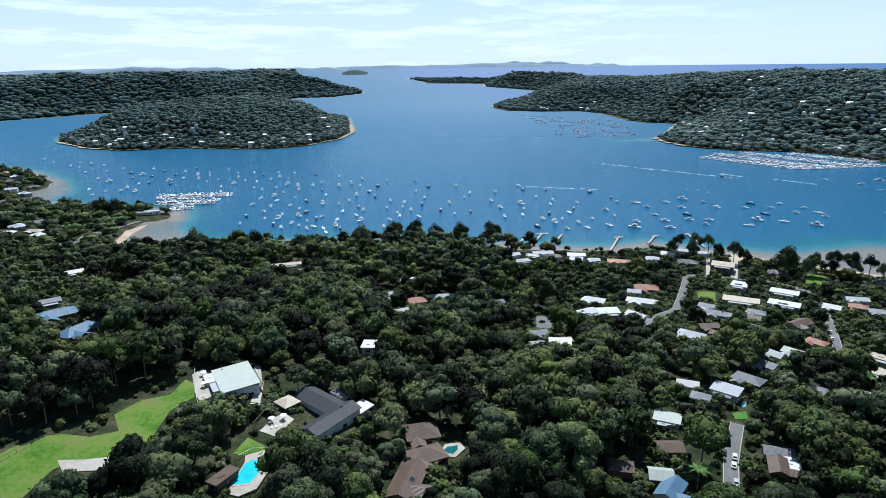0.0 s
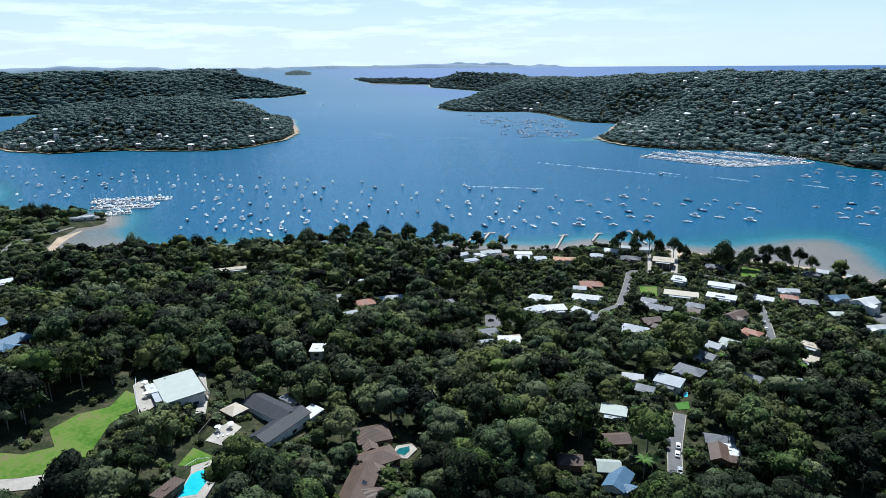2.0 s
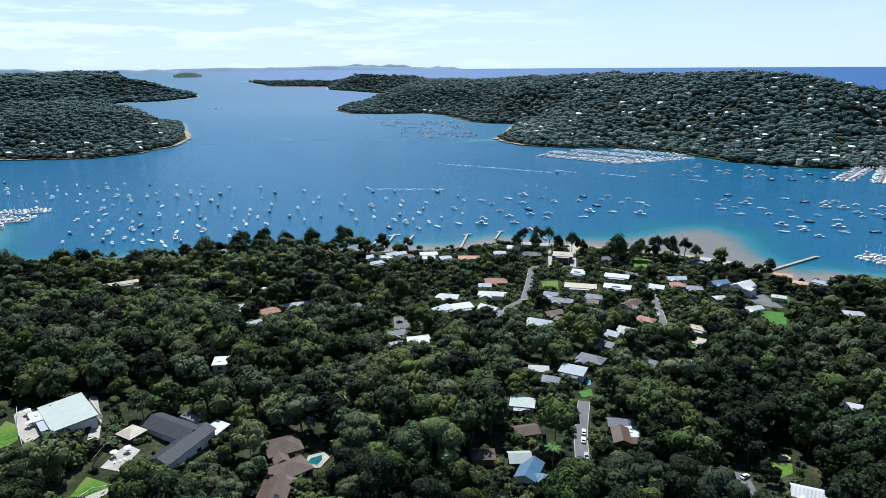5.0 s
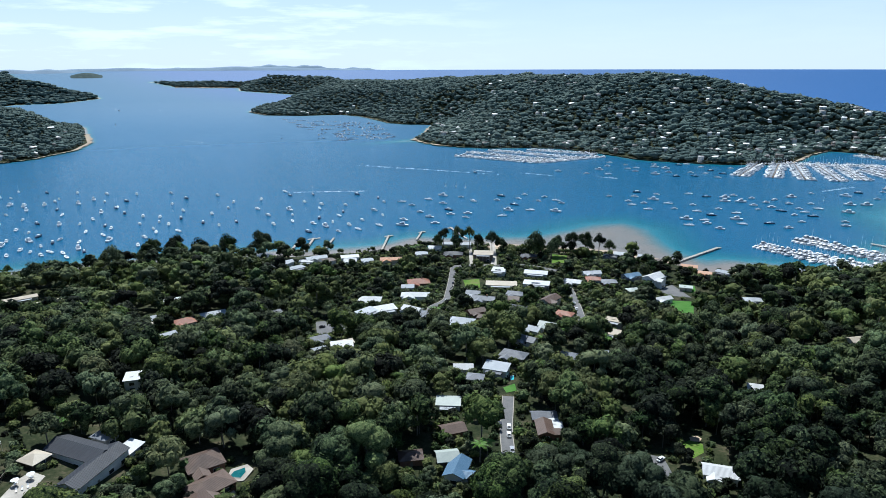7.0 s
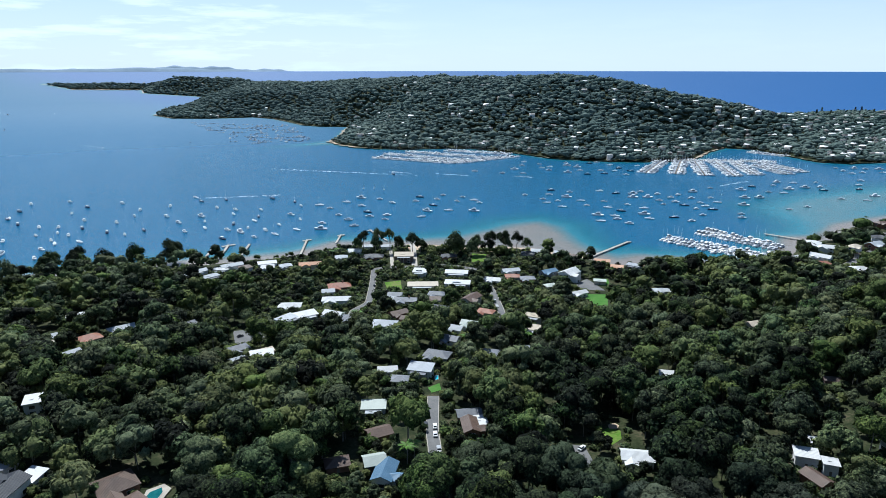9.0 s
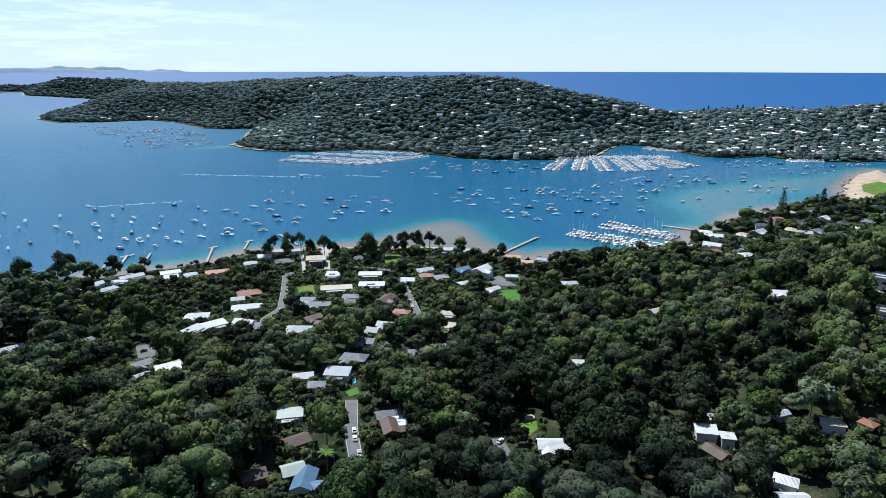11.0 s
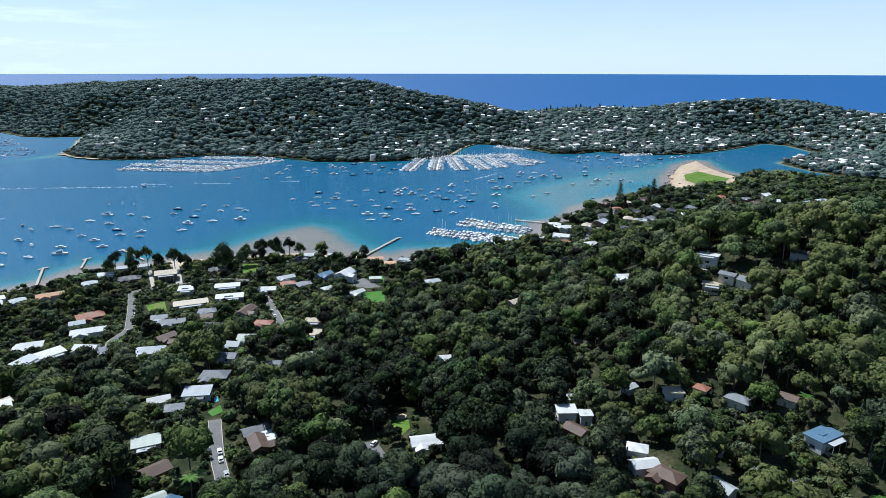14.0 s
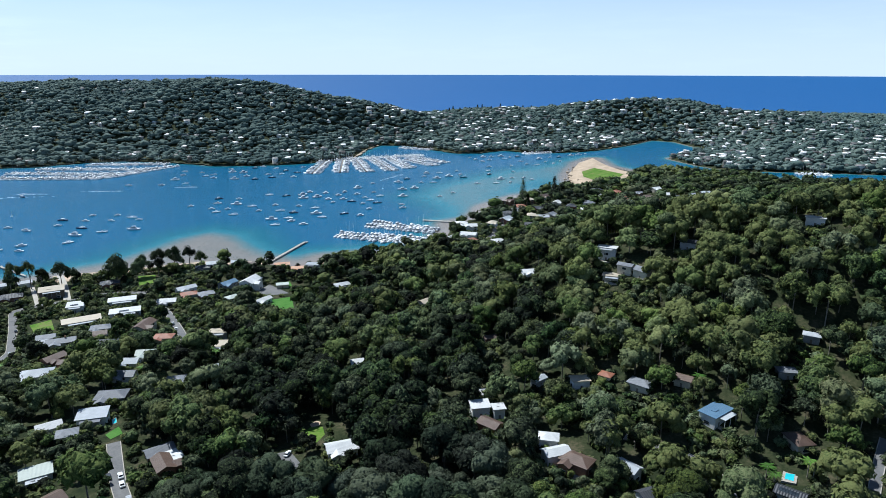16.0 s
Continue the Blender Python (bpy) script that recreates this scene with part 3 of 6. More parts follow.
def house(x, y, turn, w, d, h, form, roof, wall, label, face=28, size=1.0, solar=0, chimney=False, deck=False, wing=True, pitch=0.42, name="house"):
    """A house: walls, roof, windows with panes, a door, and a deck or chimney where it has one. Ridge along its width."""
    w, d = w * 0.8 * size, d * 0.8 * size
    z = min(ground_z(x + a, y + b) for a in (-w / 3, 0, w / 3) for b in (-d / 3, 0, d / 3))
    e = new(name)
    e.matrix_basis = pose(x, y, z, 0, 0, turn)
    open_ground(x, y, max(w, d) * 0.56 + 2.5, face)
    a, b, o = w / 2, d / 2, 0.6
    body = box(-a, a, -b, b, -3.0, h)
    if form == "gable":
        r = b * pitch
        solid([(-a, -b, h), (-a, b, h), (-a, 0, h + r), (a, -b, h), (a, b, h), (a, 0, h + r)], [(0, 1, 2), (3, 5, 4), (0, 2, 5, 3), (1, 4, 5, 2), (0, 3, 4, 1)], body)
    part("wall", body, WALL[wall], e)
    t = 0.22
    if form == "gable":
        k = r / b
        top = slab([(-a - o, -b - o, h - o * k + t), (a + o, -b - o, h - o * k + t), (a + o, 0, h + r + t), (-a - o, 0, h + r + t)], t)
        slab([(a + o, b + o, h - o * k + t), (-a - o, b + o, h - o * k + t), (-a - o, 0, h + r + t), (a + o, 0, h + r + t)], t, top)
        ridge = h + r + t
    elif form == "hip":
        r = min(a, b) * pitch * 1.1
        q, s = (a - b, 0) if a >= b else (0, b - a)
        A, B = a + o, b + o
        low = [(-A, -B, h), (A, -B, h), (A, B, h), (-A, B, h)]
        if a >= b:
            pk = [(-q - 0.01, 0, h + r), (q + 0.01, 0, h + r)]
            fs = [(0, 1, 5, 4), (2, 3, 4, 5), (1, 2, 5), (3, 0, 4)]
        else:
            pk = [(0, -s - 0.01, h + r), (0, s + 0.01, h + r)]
            fs = [(1, 2, 5, 4), (3, 0, 4, 5), (0, 1, 4), (2, 3, 5)]
        base = [(x0, y0, h - 0.2) for x0, y0, _ in low]
        fs += [(6, 7, 8, 9), (0, 1, 7, 6), (1, 2, 8, 7), (2, 3, 9, 8), (3, 0, 6, 9)]
        top = solid(low + pk + base, fs)
        ridge = h + r
    elif form == "skillion":
        k = 0.9
        top = slab([(-a - o, -b - o, h + 0.25), (a + o, -b - o, h + 0.25), (a + o, b + o, h + 0.25 + k), (-a - o, b + o, h + 0.25 + k)], 0.25)
        box(-a, a, b - 0.25, b, h, h + k, top)
        ridge = h + 0.9
    else:
        top = box(-a - o, a + o, -b - o, b + o, h, h + 0.3, bevel=0.04)
        box(-a * 0.4, a * 0.1, -b * 0.3, b * 0.2, h + 0.3, h + 0.55, top, 0.03)
        ridge = h + 0.3
    part("roof", top, ROOF[roof], e)
    if wing and form in ("gable", "hip") and w > 10:  # a lower wing set across the main roof
        s, p, g, k = (1 if (x + y) % 2 > 1 else -1), w * 0.2, h - 0.5, w * 0.2 * pitch
        c = s * a * 0.42
        y0, y1 = -b - d * 0.42, b * 0.1
        annex = box(c - p, c + p, y0, y1, -3.0, g)
        solid([(c - p, y0, g), (c + p, y0, g), (c, y0, g + k), (c - p, y1, g), (c + p, y1, g), (c, y1, g + k)], [(0, 1, 2), (3, 5, 4), (0, 2, 5, 3), (1, 4, 5, 2), (0, 3, 4, 1)], annex)
        part("wing_wall", annex, WALL[wall], e)
        cover = slab([(c - p - 0.5, y0 - 0.5, g - 0.5 * k / p + t), (c, y0 - 0.5, g + k + t), (c, y1, g + k + t), (c - p - 0.5, y1, g - 0.5 * k / p + t)], t)
        slab([(c + p + 0.5, y0 - 0.5, g - 0.5 * k / p + t), (c, y0 - 0.5, g + k + t), (c, y1, g + k + t), (c + p + 0.5, y1, g - 0.5 * k / p + t)], t, cover)
        part("wing_roof", cover, ROOF[roof], e)
        hang("pane", ME_PANE, hang("window", ME_SASH, e, m=pose(c, y0, 0.9, 0, 0, 180)))
        part("patio", box(-c * 1.0 - w * 0.22, -c + w * 0.22, -b - 3.2, -b, -1.5, 0.12), M_CONCRETE, e, "pale paved patio")
    if form in ("flat", "skillion") and w > 10:  # a shaded terrace with posts
        part("terrace", box(-a * 0.7, a * 0.7, -b - 3.4, -b, -2.5, 0.1), M_CONCRETE, e, "pale terrace")
        for k in (-0.66, 0, 0.66):
            part("post", box(a * k - 0.08, a * k + 0.08, -b - 3.2, -b - 3.04, 0.1, h - 0.4), M_FRAME, e)
        part("awning", box(-a * 0.7, a * 0.7, -b - 3.4, -b, h - 0.4, h - 0.25), ROOF["silver" if roof != "silver" else "grey"], e)
    storeys = max(1, int(h // 2.7))
    for side, span, off in ((0, w, b), (180, w, b), (90, d, a), (270, d, a)):
        n = max(1, int(span // 6.0))
        for k in range(n):
            u = (k + 0.5) * span / n - span / 2
            for st in range(storeys):
                m = pose(0, 0, 0, 0, 0, side) @ pose(u, off, 0.85 + st * 2.75)
                if side == 180 and k == n // 2 and st == 0:
                    hang("door", ME_DOOR, e, m=pose(0, 0, 0, 0, 0, side) @ pose(u, off, 0.0))
                    continue
                hang("pane", ME_PANE, hang("window", ME_SASH, e, m=m))
    if chimney:
        part("chimney", box(a * 0.3 - 0.4, a * 0.3 + 0.4, -0.35, 0.35, h, ridge + 0.9, box(a * 0.3 - 0.48, a * 0.3 + 0.48, -0.43, 0.43, ridge + 0.75, ridge + 0.95), 0.02),
             WALL["brick"], e, "brick chimney")
    if solar:
        lift = h + 0.6 if form in ("flat", "skillion") else h + (ridge - h) * 0.55
        for k in range(solar):
            tilt = 0 if form == "flat" else -math.degrees(math.atan((ridge - h) / b)) * -1
            hang("solar_panel", ME_SOLAR, e, m=pose((k - solar / 2) * 1.08, -b * 0.45, lift + 0.12, tilt))
    if deck:
        part("deck", box(-a * 0.8, a * 0.8, b, b + 2.6, 2.5, 2.7), M_TIMBER, e)
        rail = box(-a * 0.8, a * 0.8, b + 2.5, b + 2.56, 3.6, 3.68)
        for k in range(9):
            u = (k / 4 - 1) * a * 0.78
            box(u - 0.04, u + 0.04, b + 2.48, b + 2.56, 2.7 if k % 4 else -3, 3.6, rail)
        part("railing", rail, M_FRAME, e)
    label = label if len(label.split()) > 3 else label + " among garden trees"
    return tagged(e, label, "house", "houses in the trees")


def patch(name, corners, mat, label, category, lift=0.14, level=None, kind="structure", clear=True, cuts=4, sight=True):
    """A sheet of lawn, paving or the like that follows the ground between its corners."""
    bm = bmesh.new()
    vs = [bm.verts.new((x, y, 0)) for x, y in corners]
    bm.faces.new(vs)
    for _ in range(2):
        bmesh.ops.triangulate(bm, faces=bm.faces[:])
        long = [e for e in bm.edges if e.calc_length() > 7]
        if long:
            bmesh.ops.subdivide_edges(bm, edges=long, cuts=cuts if _ == 0 else 1, use_grid_fill=True)
    bmesh.ops.triangulate(bm, faces=bm.faces[:])
    co = np.array([v.co[:2] for v in bm.verts])
    zs = ground(co[:, 0], co[:, 1]) + lift if level is None else np.full(len(co), level)
    for v, z in zip(bm.verts, zs):
        v.co.z = z
    for f in bm.faces:
        if f.normal.z < 0:
            f.normal_flip()
    me = bpy.data.meshes.new(name)
    bm.to_mesh(me)
    bm.free()
    me.materials.append(mat)
    ob = tagged(new(name, me), label, category, kind=kind)
    if clear:
        xs, ys = [c[0] for c in corners], [c[1] for c in corners]
        span = max(max(xs) - min(xs), max(ys) - min(ys))
        gx, gy = np.meshgrid(np.arange(min(xs), max(xs) + 3, 5.0), np.arange(min(ys), max(ys) + 3, 5.0))
        ins = shore_distance([tuple(c) for c in corners], gx.ravel(), gy.ravel()) > -2
        for px, py in zip(gx.ravel()[ins], gy.ravel()[ins]):
            CLEAR.append((px, py, 4.0, 0.0))
            SOLID.append((px, py, 4.2))
            d = math.hypot(px, py)
            for s in (8, 15) if sight else ():
                CLEAR.append((px * (1 - s / d), py * (1 - s / d), 4.0, 1.5 + s * (EYE_Z - 30) / d))
    return ob


def road(name, line, width, label, mat=None, sight=20):
    """A road along a line, with a kerb each side as a real step."""
    line = [Vector((*p, 0)) for p in line]
    pts = []
    for a, b in zip(line, line[1:]):
        n = max(2, int((b - a).length / 5))
        pts += [a.lerp(b, k / n) for k in range(n)]
    pts.append(line[-1])
    for _ in range(2):
        pts = [pts[0]] + [(p + q * 2 + r) / 4 for p, q, r in zip(pts, pts[1:], pts[2:])] + [pts[-1]]
    rows = []
    for k, p in enumerate(pts):
        way = (pts[min(k + 1, len(pts) - 1)] - pts[max(k - 1, 0)]).normalized()
        side = Vector((way.y, -way.x, 0))
        z = ground_z(p.x, p.y) + 0.25
        rows.append((p, side, z))
        CLEAR.append((p.x, p.y, width * 0.7 + 1.0, 0.0))
        SOLID.append((p.x, p.y, width * 0.6 + 1.2))
        d = math.hypot(p.x, p.y)
        for s in (8, 14):
            if s < sight:
                CLEAR.append((p.x * (1 - s / d), p.y * (1 - s / d), width * 0.7, 1.5 + s * (EYE_Z - 25) / d))
    verts, faces = [], []
    for p, side, z in rows:
        verts += [p - side * width / 2 + Vector((0, 0, z)), p + side * width / 2 + Vector((0, 0, z))]
    faces = [(2 * k, 2 * k + 1, 2 * k + 3, 2 * k + 2) for k in range(len(rows) - 1)]
    me = mesh_from(name, verts, faces, mat or M_ASPHALT, smooth_shade=True)
    tagged(new(name, me), label, "road", kind="structure")
    for s in (-1, 1):
        vs, fs = [], []
        for p, side, z in rows:
            for u, q in ((0, -0.3), (0, 0.14), (0.35, 0.14), (0.35, -0.5)):
                vs.append(p + side * s * (width / 2 + u) + Vector((0, 0, z + q)))
        for k in range(len(rows) - 1):
            for q in range(3):
                fs.append((4 * k + q, 4 * k + q + 1, 4 * k + q + 5, 4 * k + q + 4))
        tagged(new("kerb", mesh_from("kerb", vs, fs, M_CONCRETE)), "pale concrete kerb along the road", "kerb", kind="structure")


# ---- roads, lawns and pools ----
road("road", [(98, 191), (104, 203), (110, 218), (118, 233), (126, 248)], 5.0, "narrow grey suburban road lined with parked cars")
road("road", [(133, 372), (144, 412), (164, 430), (188, 482), (207, 525), (226, 519), (243, 508), (269, 502), (288, 478)], 4.8, "grey road down to the waterfront")
road("road", [(221, 329), (240, 365), (264, 414), (283, 459), (281, 486)], 4.6, "grey side street with parked cars", sight=12)
road("road", [(244, 42), (242, 33), (235, 24), (227, 19)], 3.6, "pale lane climbing through the trees", sight=6)
road("road", [(244, 67), (244, 58), (243, 50)], 3.6, "pale driveway between tall trees", sight=6)
road("road", [(251, -21), (268, -22), (286, -24)], 3.6, "worn grey lane beside the trees", sight=6)
road("road", [(-388, 609), (-384, 647), (-392, 679), (-378, 713), (-369, 755)], 6.0, "pale shore road by the beach")
road("road", [(593, 328), (674, 347), (754, 379)], 6.5, "grey road behind the marina")
patch("car_park", [(160, 186), (164, 183), (157, 167), (151, 171)], M_ASPHALT, "grey asphalt parking court among trees", "car park")
patch("car_park", [(62, 413), (76, 411), (78, 390), (58, 383)], M_ASPHALT, "grey turning circle among houses", "car park")
patch("path", [(239, 513), (255, 548), (277, 600), (282, 598), (260, 546), (244, 511)], M_CONCRETE, "pale concrete path down to the shore", "paving", lift=0.3, sight=False)
patch("path", [(222, 522), (243, 575), (246, 574), (225, 520)], M_CONCRETE, "narrow pale path beside a waterfront house", "paving", lift=0.3, sight=False)
patch("car_park", [(332, 398), (342, 387), (352, 380), (359, 411), (351, 409)], M_ASPHALT, "grey car park beside the bowling green", "car park", lift=0.2)
patch("terrace", [(-112, 270), (-107, 263), (-99, 246), (-102, 239), (-107, 246), (-114, 262)], M_CONCRETE, "pale paved terrace beside the mint-roofed house", "paving", lift=0.24)
patch("courtyard", [(-73, 221), (-70, 232), (-67, 236), (-62, 232), (-66, 218)], M_CONCRETE, "paved courtyard with garden furniture", "paving", lift=0.24)
patch("lawn", [(-161, 191), (-155, 200), (-148, 207), (-141, 209), (-131, 208), (-123, 213), (-130, 224), (-125, 236), (-116, 243), (-115, 257),
               (-110, 254), (-106, 243), (-111, 230), (-110, 215), (-108, 204), (-117, 197), (-128, 195), (-134, 189), (-136, 176), (-149, 174)],
      M_LAWN, "broad bright green sloping lawn with worn patches", "lawn")
patch("driveway", [(-135, 194), (-126, 195), (-112, 199), (-109, 195), (-118, 190), (-130, 188)], M_CONCRETE, "pale concrete forecourt below the lawn", "paving", lift=0.22, sight=False)
patch("driveway", [(-127, 175), (-122, 182), (-116, 187), (-111, 185), (-116, 175)], M_CONCRETE, "pale concrete drive through garden trees", "paving", lift=0.22, sight=False)
patch("path", [(-92, 282), (-89, 281), (-81, 256), (-78, 240), (-82, 238), (-84, 254)], M_CONCRETE, "pale paved path beside the house", "paving", lift=0.25)
patch("lawn", [(-78, 204), (-76, 216), (-68, 211), (-67, 208), (-74, 204)], M_LAWN, "small green lawn above the pool", "lawn")
patch("lawn", [(-217, 362), (-220, 384), (-205, 362), (-204, 344)], M_LAWN, "green lawn patch beside a blue-roofed house", "lawn")
patch("lawn", [(137, 405), (149, 406), (143, 386), (131, 381)], M_GREEN, "bright green front lawn", "lawn")
patch("lawn", [(199, 482), (213, 480), (202, 453), (192, 460)], M_LAWN, "pale dry garden lawn", "lawn")
patch("lawn", [(179, 190), (185, 191), (187, 186), (182, 180), (175, 178), (173, 183)], M_LAWN, "bright green back lawn with a play area", "lawn", sight=False)
patch("play_area", [(186, 193), (190, 193), (190, 190), (187, 188), (184, 190)], M_SAND, "pale soft-fall play area", "play area", lift=0.3)
patch("bowling_green", [(329, 381), (347, 372), (314, 334), (307, 336)], M_GREEN, "flat bright green bowling green", "bowling green")
patch("bowling_green", [(366, 409), (374, 402), (363, 386), (355, 394)], M_GREEN, "small green turf court", "bowling green")
patch("lawn", [(128, 258), (136, 261), (133, 253), (127, 252)], M_GREEN, "green roadside lawn", "lawn")
patch("lawn", [(310, 525), (321, 516), (308, 495), (295, 500)], M_LAWN, "green waterfront lawn", "lawn")
patch("park_lawn", [(1106, 421), (1163, 419), (1117, 348), (1062, 341), (1026, 366), (1054, 398)], M_LAWN, "green park lawn on the sandy point", "lawn", lift=0.9)
patch("sandy_point", [(980, 391), (1076, 435), (1231, 476), (1312, 478), (1244, 431), (1130, 333), (1059, 332), (996, 358)], M_SAND,
      "pale sandy beach point", "beach", lift=0.5)
patch("beach", [(-352, 665), (-363, 709), (-351, 740), (-330, 744), (-301, 681), (-292, 636), (-333, 638)], M_SAND, "wet pale sandy beach", "beach", lift=0.35)
patch("beach", [(283, 621), (302, 598), (338, 570), (377, 531), (407, 473), (390, 457), (351, 507), (259, 568)], M_SAND, "narrow sandy shore", "beach", lift=0.25, clear=False)
patch("beach", [(427, 415), (457, 431), (483, 421), (498, 394), (474, 396), (444, 411)], M_SAND, "curved sandy spit", "beach", lift=0.3, clear=False)


def pool(corners, label, deck=None, lift=0.45, water=None):
    xs, ys = [c[0] for c in corners], [c[1] for c in corners]
    cx, cy = sum(xs) / len(xs), sum(ys) / len(ys)
    z = ground_z(cx, cy) + lift
    e = new("swimming_pool")
    e.location = (cx, cy, z)

    def ring(s, z0, z1):
        out = [((x - cx) * s, (y - cy) * s, z1) for x, y in corners]
        return slab(out, z1 - z0)

    part("coping", ring(1.12, -1.5, 0.0), M_CONCRETE, e, "pale stone coping")
    part("water_surface", ring(1.0, -0.5, 0.03), water or M_POOL, e, "still pool water")
    if deck:
        part("pool_deck", slab([(x - cx, y - cy, -0.08) for x, y in deck], 2.0), M_CONCRETE, e, "pale paved pool deck")
        for x, y in deck:
            CLEAR.append((x, y, 6, 0.0))
            SOLID.append(((x + cx) / 2, (y + cy) / 2, 5.5))
            SOLID.append((x, y, 3))
    open_ground(cx, cy, 7 if deck else 5, 30)
    far = math.hypot(cx, cy)
    for s in (5, 11, 17, 24):  # low planting on the sunny side
        CLEAR.append((cx * (1 - s / far), cy * (1 - s / far), 6.0, 0.3 + s * 0.3))
    tagged(e, label, "swimming pool", "garden pools")


pool([(-73, 187), (-72, 199), (-70, 201), (-65, 202), (-65, 197), (-67, 188)], "turquoise garden pool with a pale paved deck",
     [(-77, 184), (-76, 194), (-74, 204), (-66, 208), (-62, 199), (-64, 185), (-69, 181)])
pool([(-2, 220), (-0, 223), (4, 224), (4, 221), (2, 218)], "small dark teal pool beside a brown-roofed house",
     [(-4, 217), (-1, 225), (5, 226), (7, 222), (3, 216)], water=M_TEAL)
pool([(317, 249), (322, 246), (316, 239), (309, 239)], "turquoise pool in a garden clearing",
     [(316, 251), (326, 249), (315, 235), (305, 237)])
pool([(247, 7), (251, 7), (252, 4), (247, 4)], "narrow turquoise pool below a dark roof",
     [(245, 8), (253, 8), (254, 3), (246, 3)])
pool([(138, 270), (140, 270), (138, 266), (136, 266)], "small turquoise pool beside a white house")
pool([(203, 596), (211, 598), (211, 590), (201, 588)], "pale waterfront pool beside a house")

# ---- houses ----
house(-93, 257, -61, 29, 19, 5.0, "skillion", "mint", "white", "large white house with a pale mint metal roof", deck=True, face=20)
house(-76, 188, 62, 12, 5, 3, "flat", "brown", "timber", "dark pool cabana with a flat brown roof", name="cabana", face=20)
house(-104, 257, -61, 10, 5, 2.4, "flat", "white", "white", "white side terrace of the mint-roofed house", face=20)
house(-36, 243, -42, 8, 8, 3.4, "skillion", "white", "white", "small white annex beside the dark-roofed house", face=20)
house(-46, 255, -42, 9, 8, 4, "hip", "grey", "grey", "small grey hip-roofed outbuilding", face=20)
house(-52.5, 243.5, -42, 30, 12.5, 5.0, "gable", "dark", "white", "long white house wing with a charcoal tiled roof", face=20, wing=False)
house(-46.5, 230, 56, 31, 10.5, 5.0, "gable", "dark", "white", "house wing with a charcoal tiled roof and skylight", face=20, wing=False)
house(-67, 242, -42, 9.5, 8.5, 2.8, "hip", "cream", "timber", "small garden pavilion with a beige hipped roof", name="pavilion", face=20)
house(-10.5, 229, 14, 16, 14, 3.6, "hip", "brown", "brick", "brick house with stepped brown hipped roofs", face=20)
house(-8.5, 213, 25, 18, 12, 3.4, "hip", "brown", "brick", "brick house with stepped brown hipped roofs", face=20)
house(-14.5, 197, 76, 25, 12, 3.2, "gable", "brown", "brick", "long brick house with a brown tiled roof and skylight", solar=2, face=20)
house(-40, 308, -5, 8, 11, 8.8, "flat", "white", "white", "tall white rendered modern house", face=46)
house(-22, 434, 18, 18, 13, 4.0, "hip", "terracotta", "cream", "cream house with a terracotta tiled roof", face=46)
house(-31, 398, 25, 15, 9, 3.5, "gable", "silver", "white", "white house with light grey metal roofs", face=46)
house(-3, 447, 10, 20, 11, 4.0, "gable", "silver", "cream", "cream house with a pale grey roof", face=46)
house(-15, 413, 42, 13, 8, 3.5, "gable", "grey", "white", "white house with a grey metal roof", face=46)
house(-44, 436, 16, 9, 8, 3.4, "hip", "cream", "cream", "small cream house among trees", face=46)
house(-212, 326, 43, 26, 14, 5.5, "hip", "blue", "brick", "large brick house with slate blue metal roofs", face=46)
house(-183, 297, 67, 24, 13, 5.5, "hip", "blue", "brick", "brick house wing with a slate blue metal roof", face=46)
house(-234, 356, 38, 16, 6, 5.5, "skillion", "grey", "timber", "dark narrow house with a grey roof", face=46)
house(-210, 451, 40, 13, 8, 4, "flat", "silver", "grey", "grey house with a pale flat roof", face=46)
house(-191, 437, 54, 11, 8, 4, "gable", "grey", "grey", "grey boarded house in the trees", face=46)
house(-143, 550, 17, 34, 9, 5, "flat", "cream", "cream", "long cream flat-roofed building", face=46)
house(-119, 537, 14, 26, 7, 3.5, "flat", "cream", "cream", "low cream flat-roofed building", face=46)
house(-290, 476, 36, 20, 8, 4.5, "skillion", "white", "white", "white house with a curved pale roof", face=46)
house(37, 432, 25, 11, 9, 4.5, "gable", "grey", "white", "white gabled house among trees", face=46)
house(68, 559, 18, 22, 10, 4, "flat", "silver", "cream", "pale flat-roofed waterfront building", face=46)
house(92, 584, 6, 24, 9, 4, "gable", "silver", "white", "white boatshed with a pale roof", face=46)
house(122, 575, -7, 20, 8, 4, "skillion", "white", "white", "white waterfront house", face=46)
house(-29, 499, 8, 20, 8, 4, "flat", "white", "white", "white house half hidden by trees", face=46)
house(66, 344, -11, 15, 10, 4, "skillion", "white", "white", "white house with a pale flat roof", face=46)
house(52, 340, 11, 9, 8, 4, "gable", "silver", "white", "small white cottage", face=46)
house(78, 204, -11, 10, 9, 4, "gable", "mint", "timber", "house with a pale green metal roof")
house(79, 196, 53, 15, 9, 4, "gable", "blue", "white", "house with a blue-grey gabled roof")
house(131, 223, -18, 13, 8, 3.2, "gable", "grey", "brick", "old house with a weathered grey roof")
house(126, 213, 69, 14, 8, 3.2, "gable", "brown", "brick", "brick house with a brown gabled roof")
house(132, 215, -22, 7, 9, 3.0, "flat", "white", "white", "white flat-roofed extension")
house(88, 224, -1, 12, 9, 3.2, "gable", "brown", "brick", "brown-roofed cottage under trees", face=20)
house(132, 274, -41, 15, 10, 5.5, "skillion", "silver", "white", "two-storey white house with a pale metal roof", deck=True, face=38)
house(117, 267, -34, 10, 8, 4, "hip", "grey", "grey", "grey house beside the road", face=38)
house(151, 292, -47, 17, 11, 5, "hip", "grey", "grey", "grey house with a hipped grey roof", face=38)
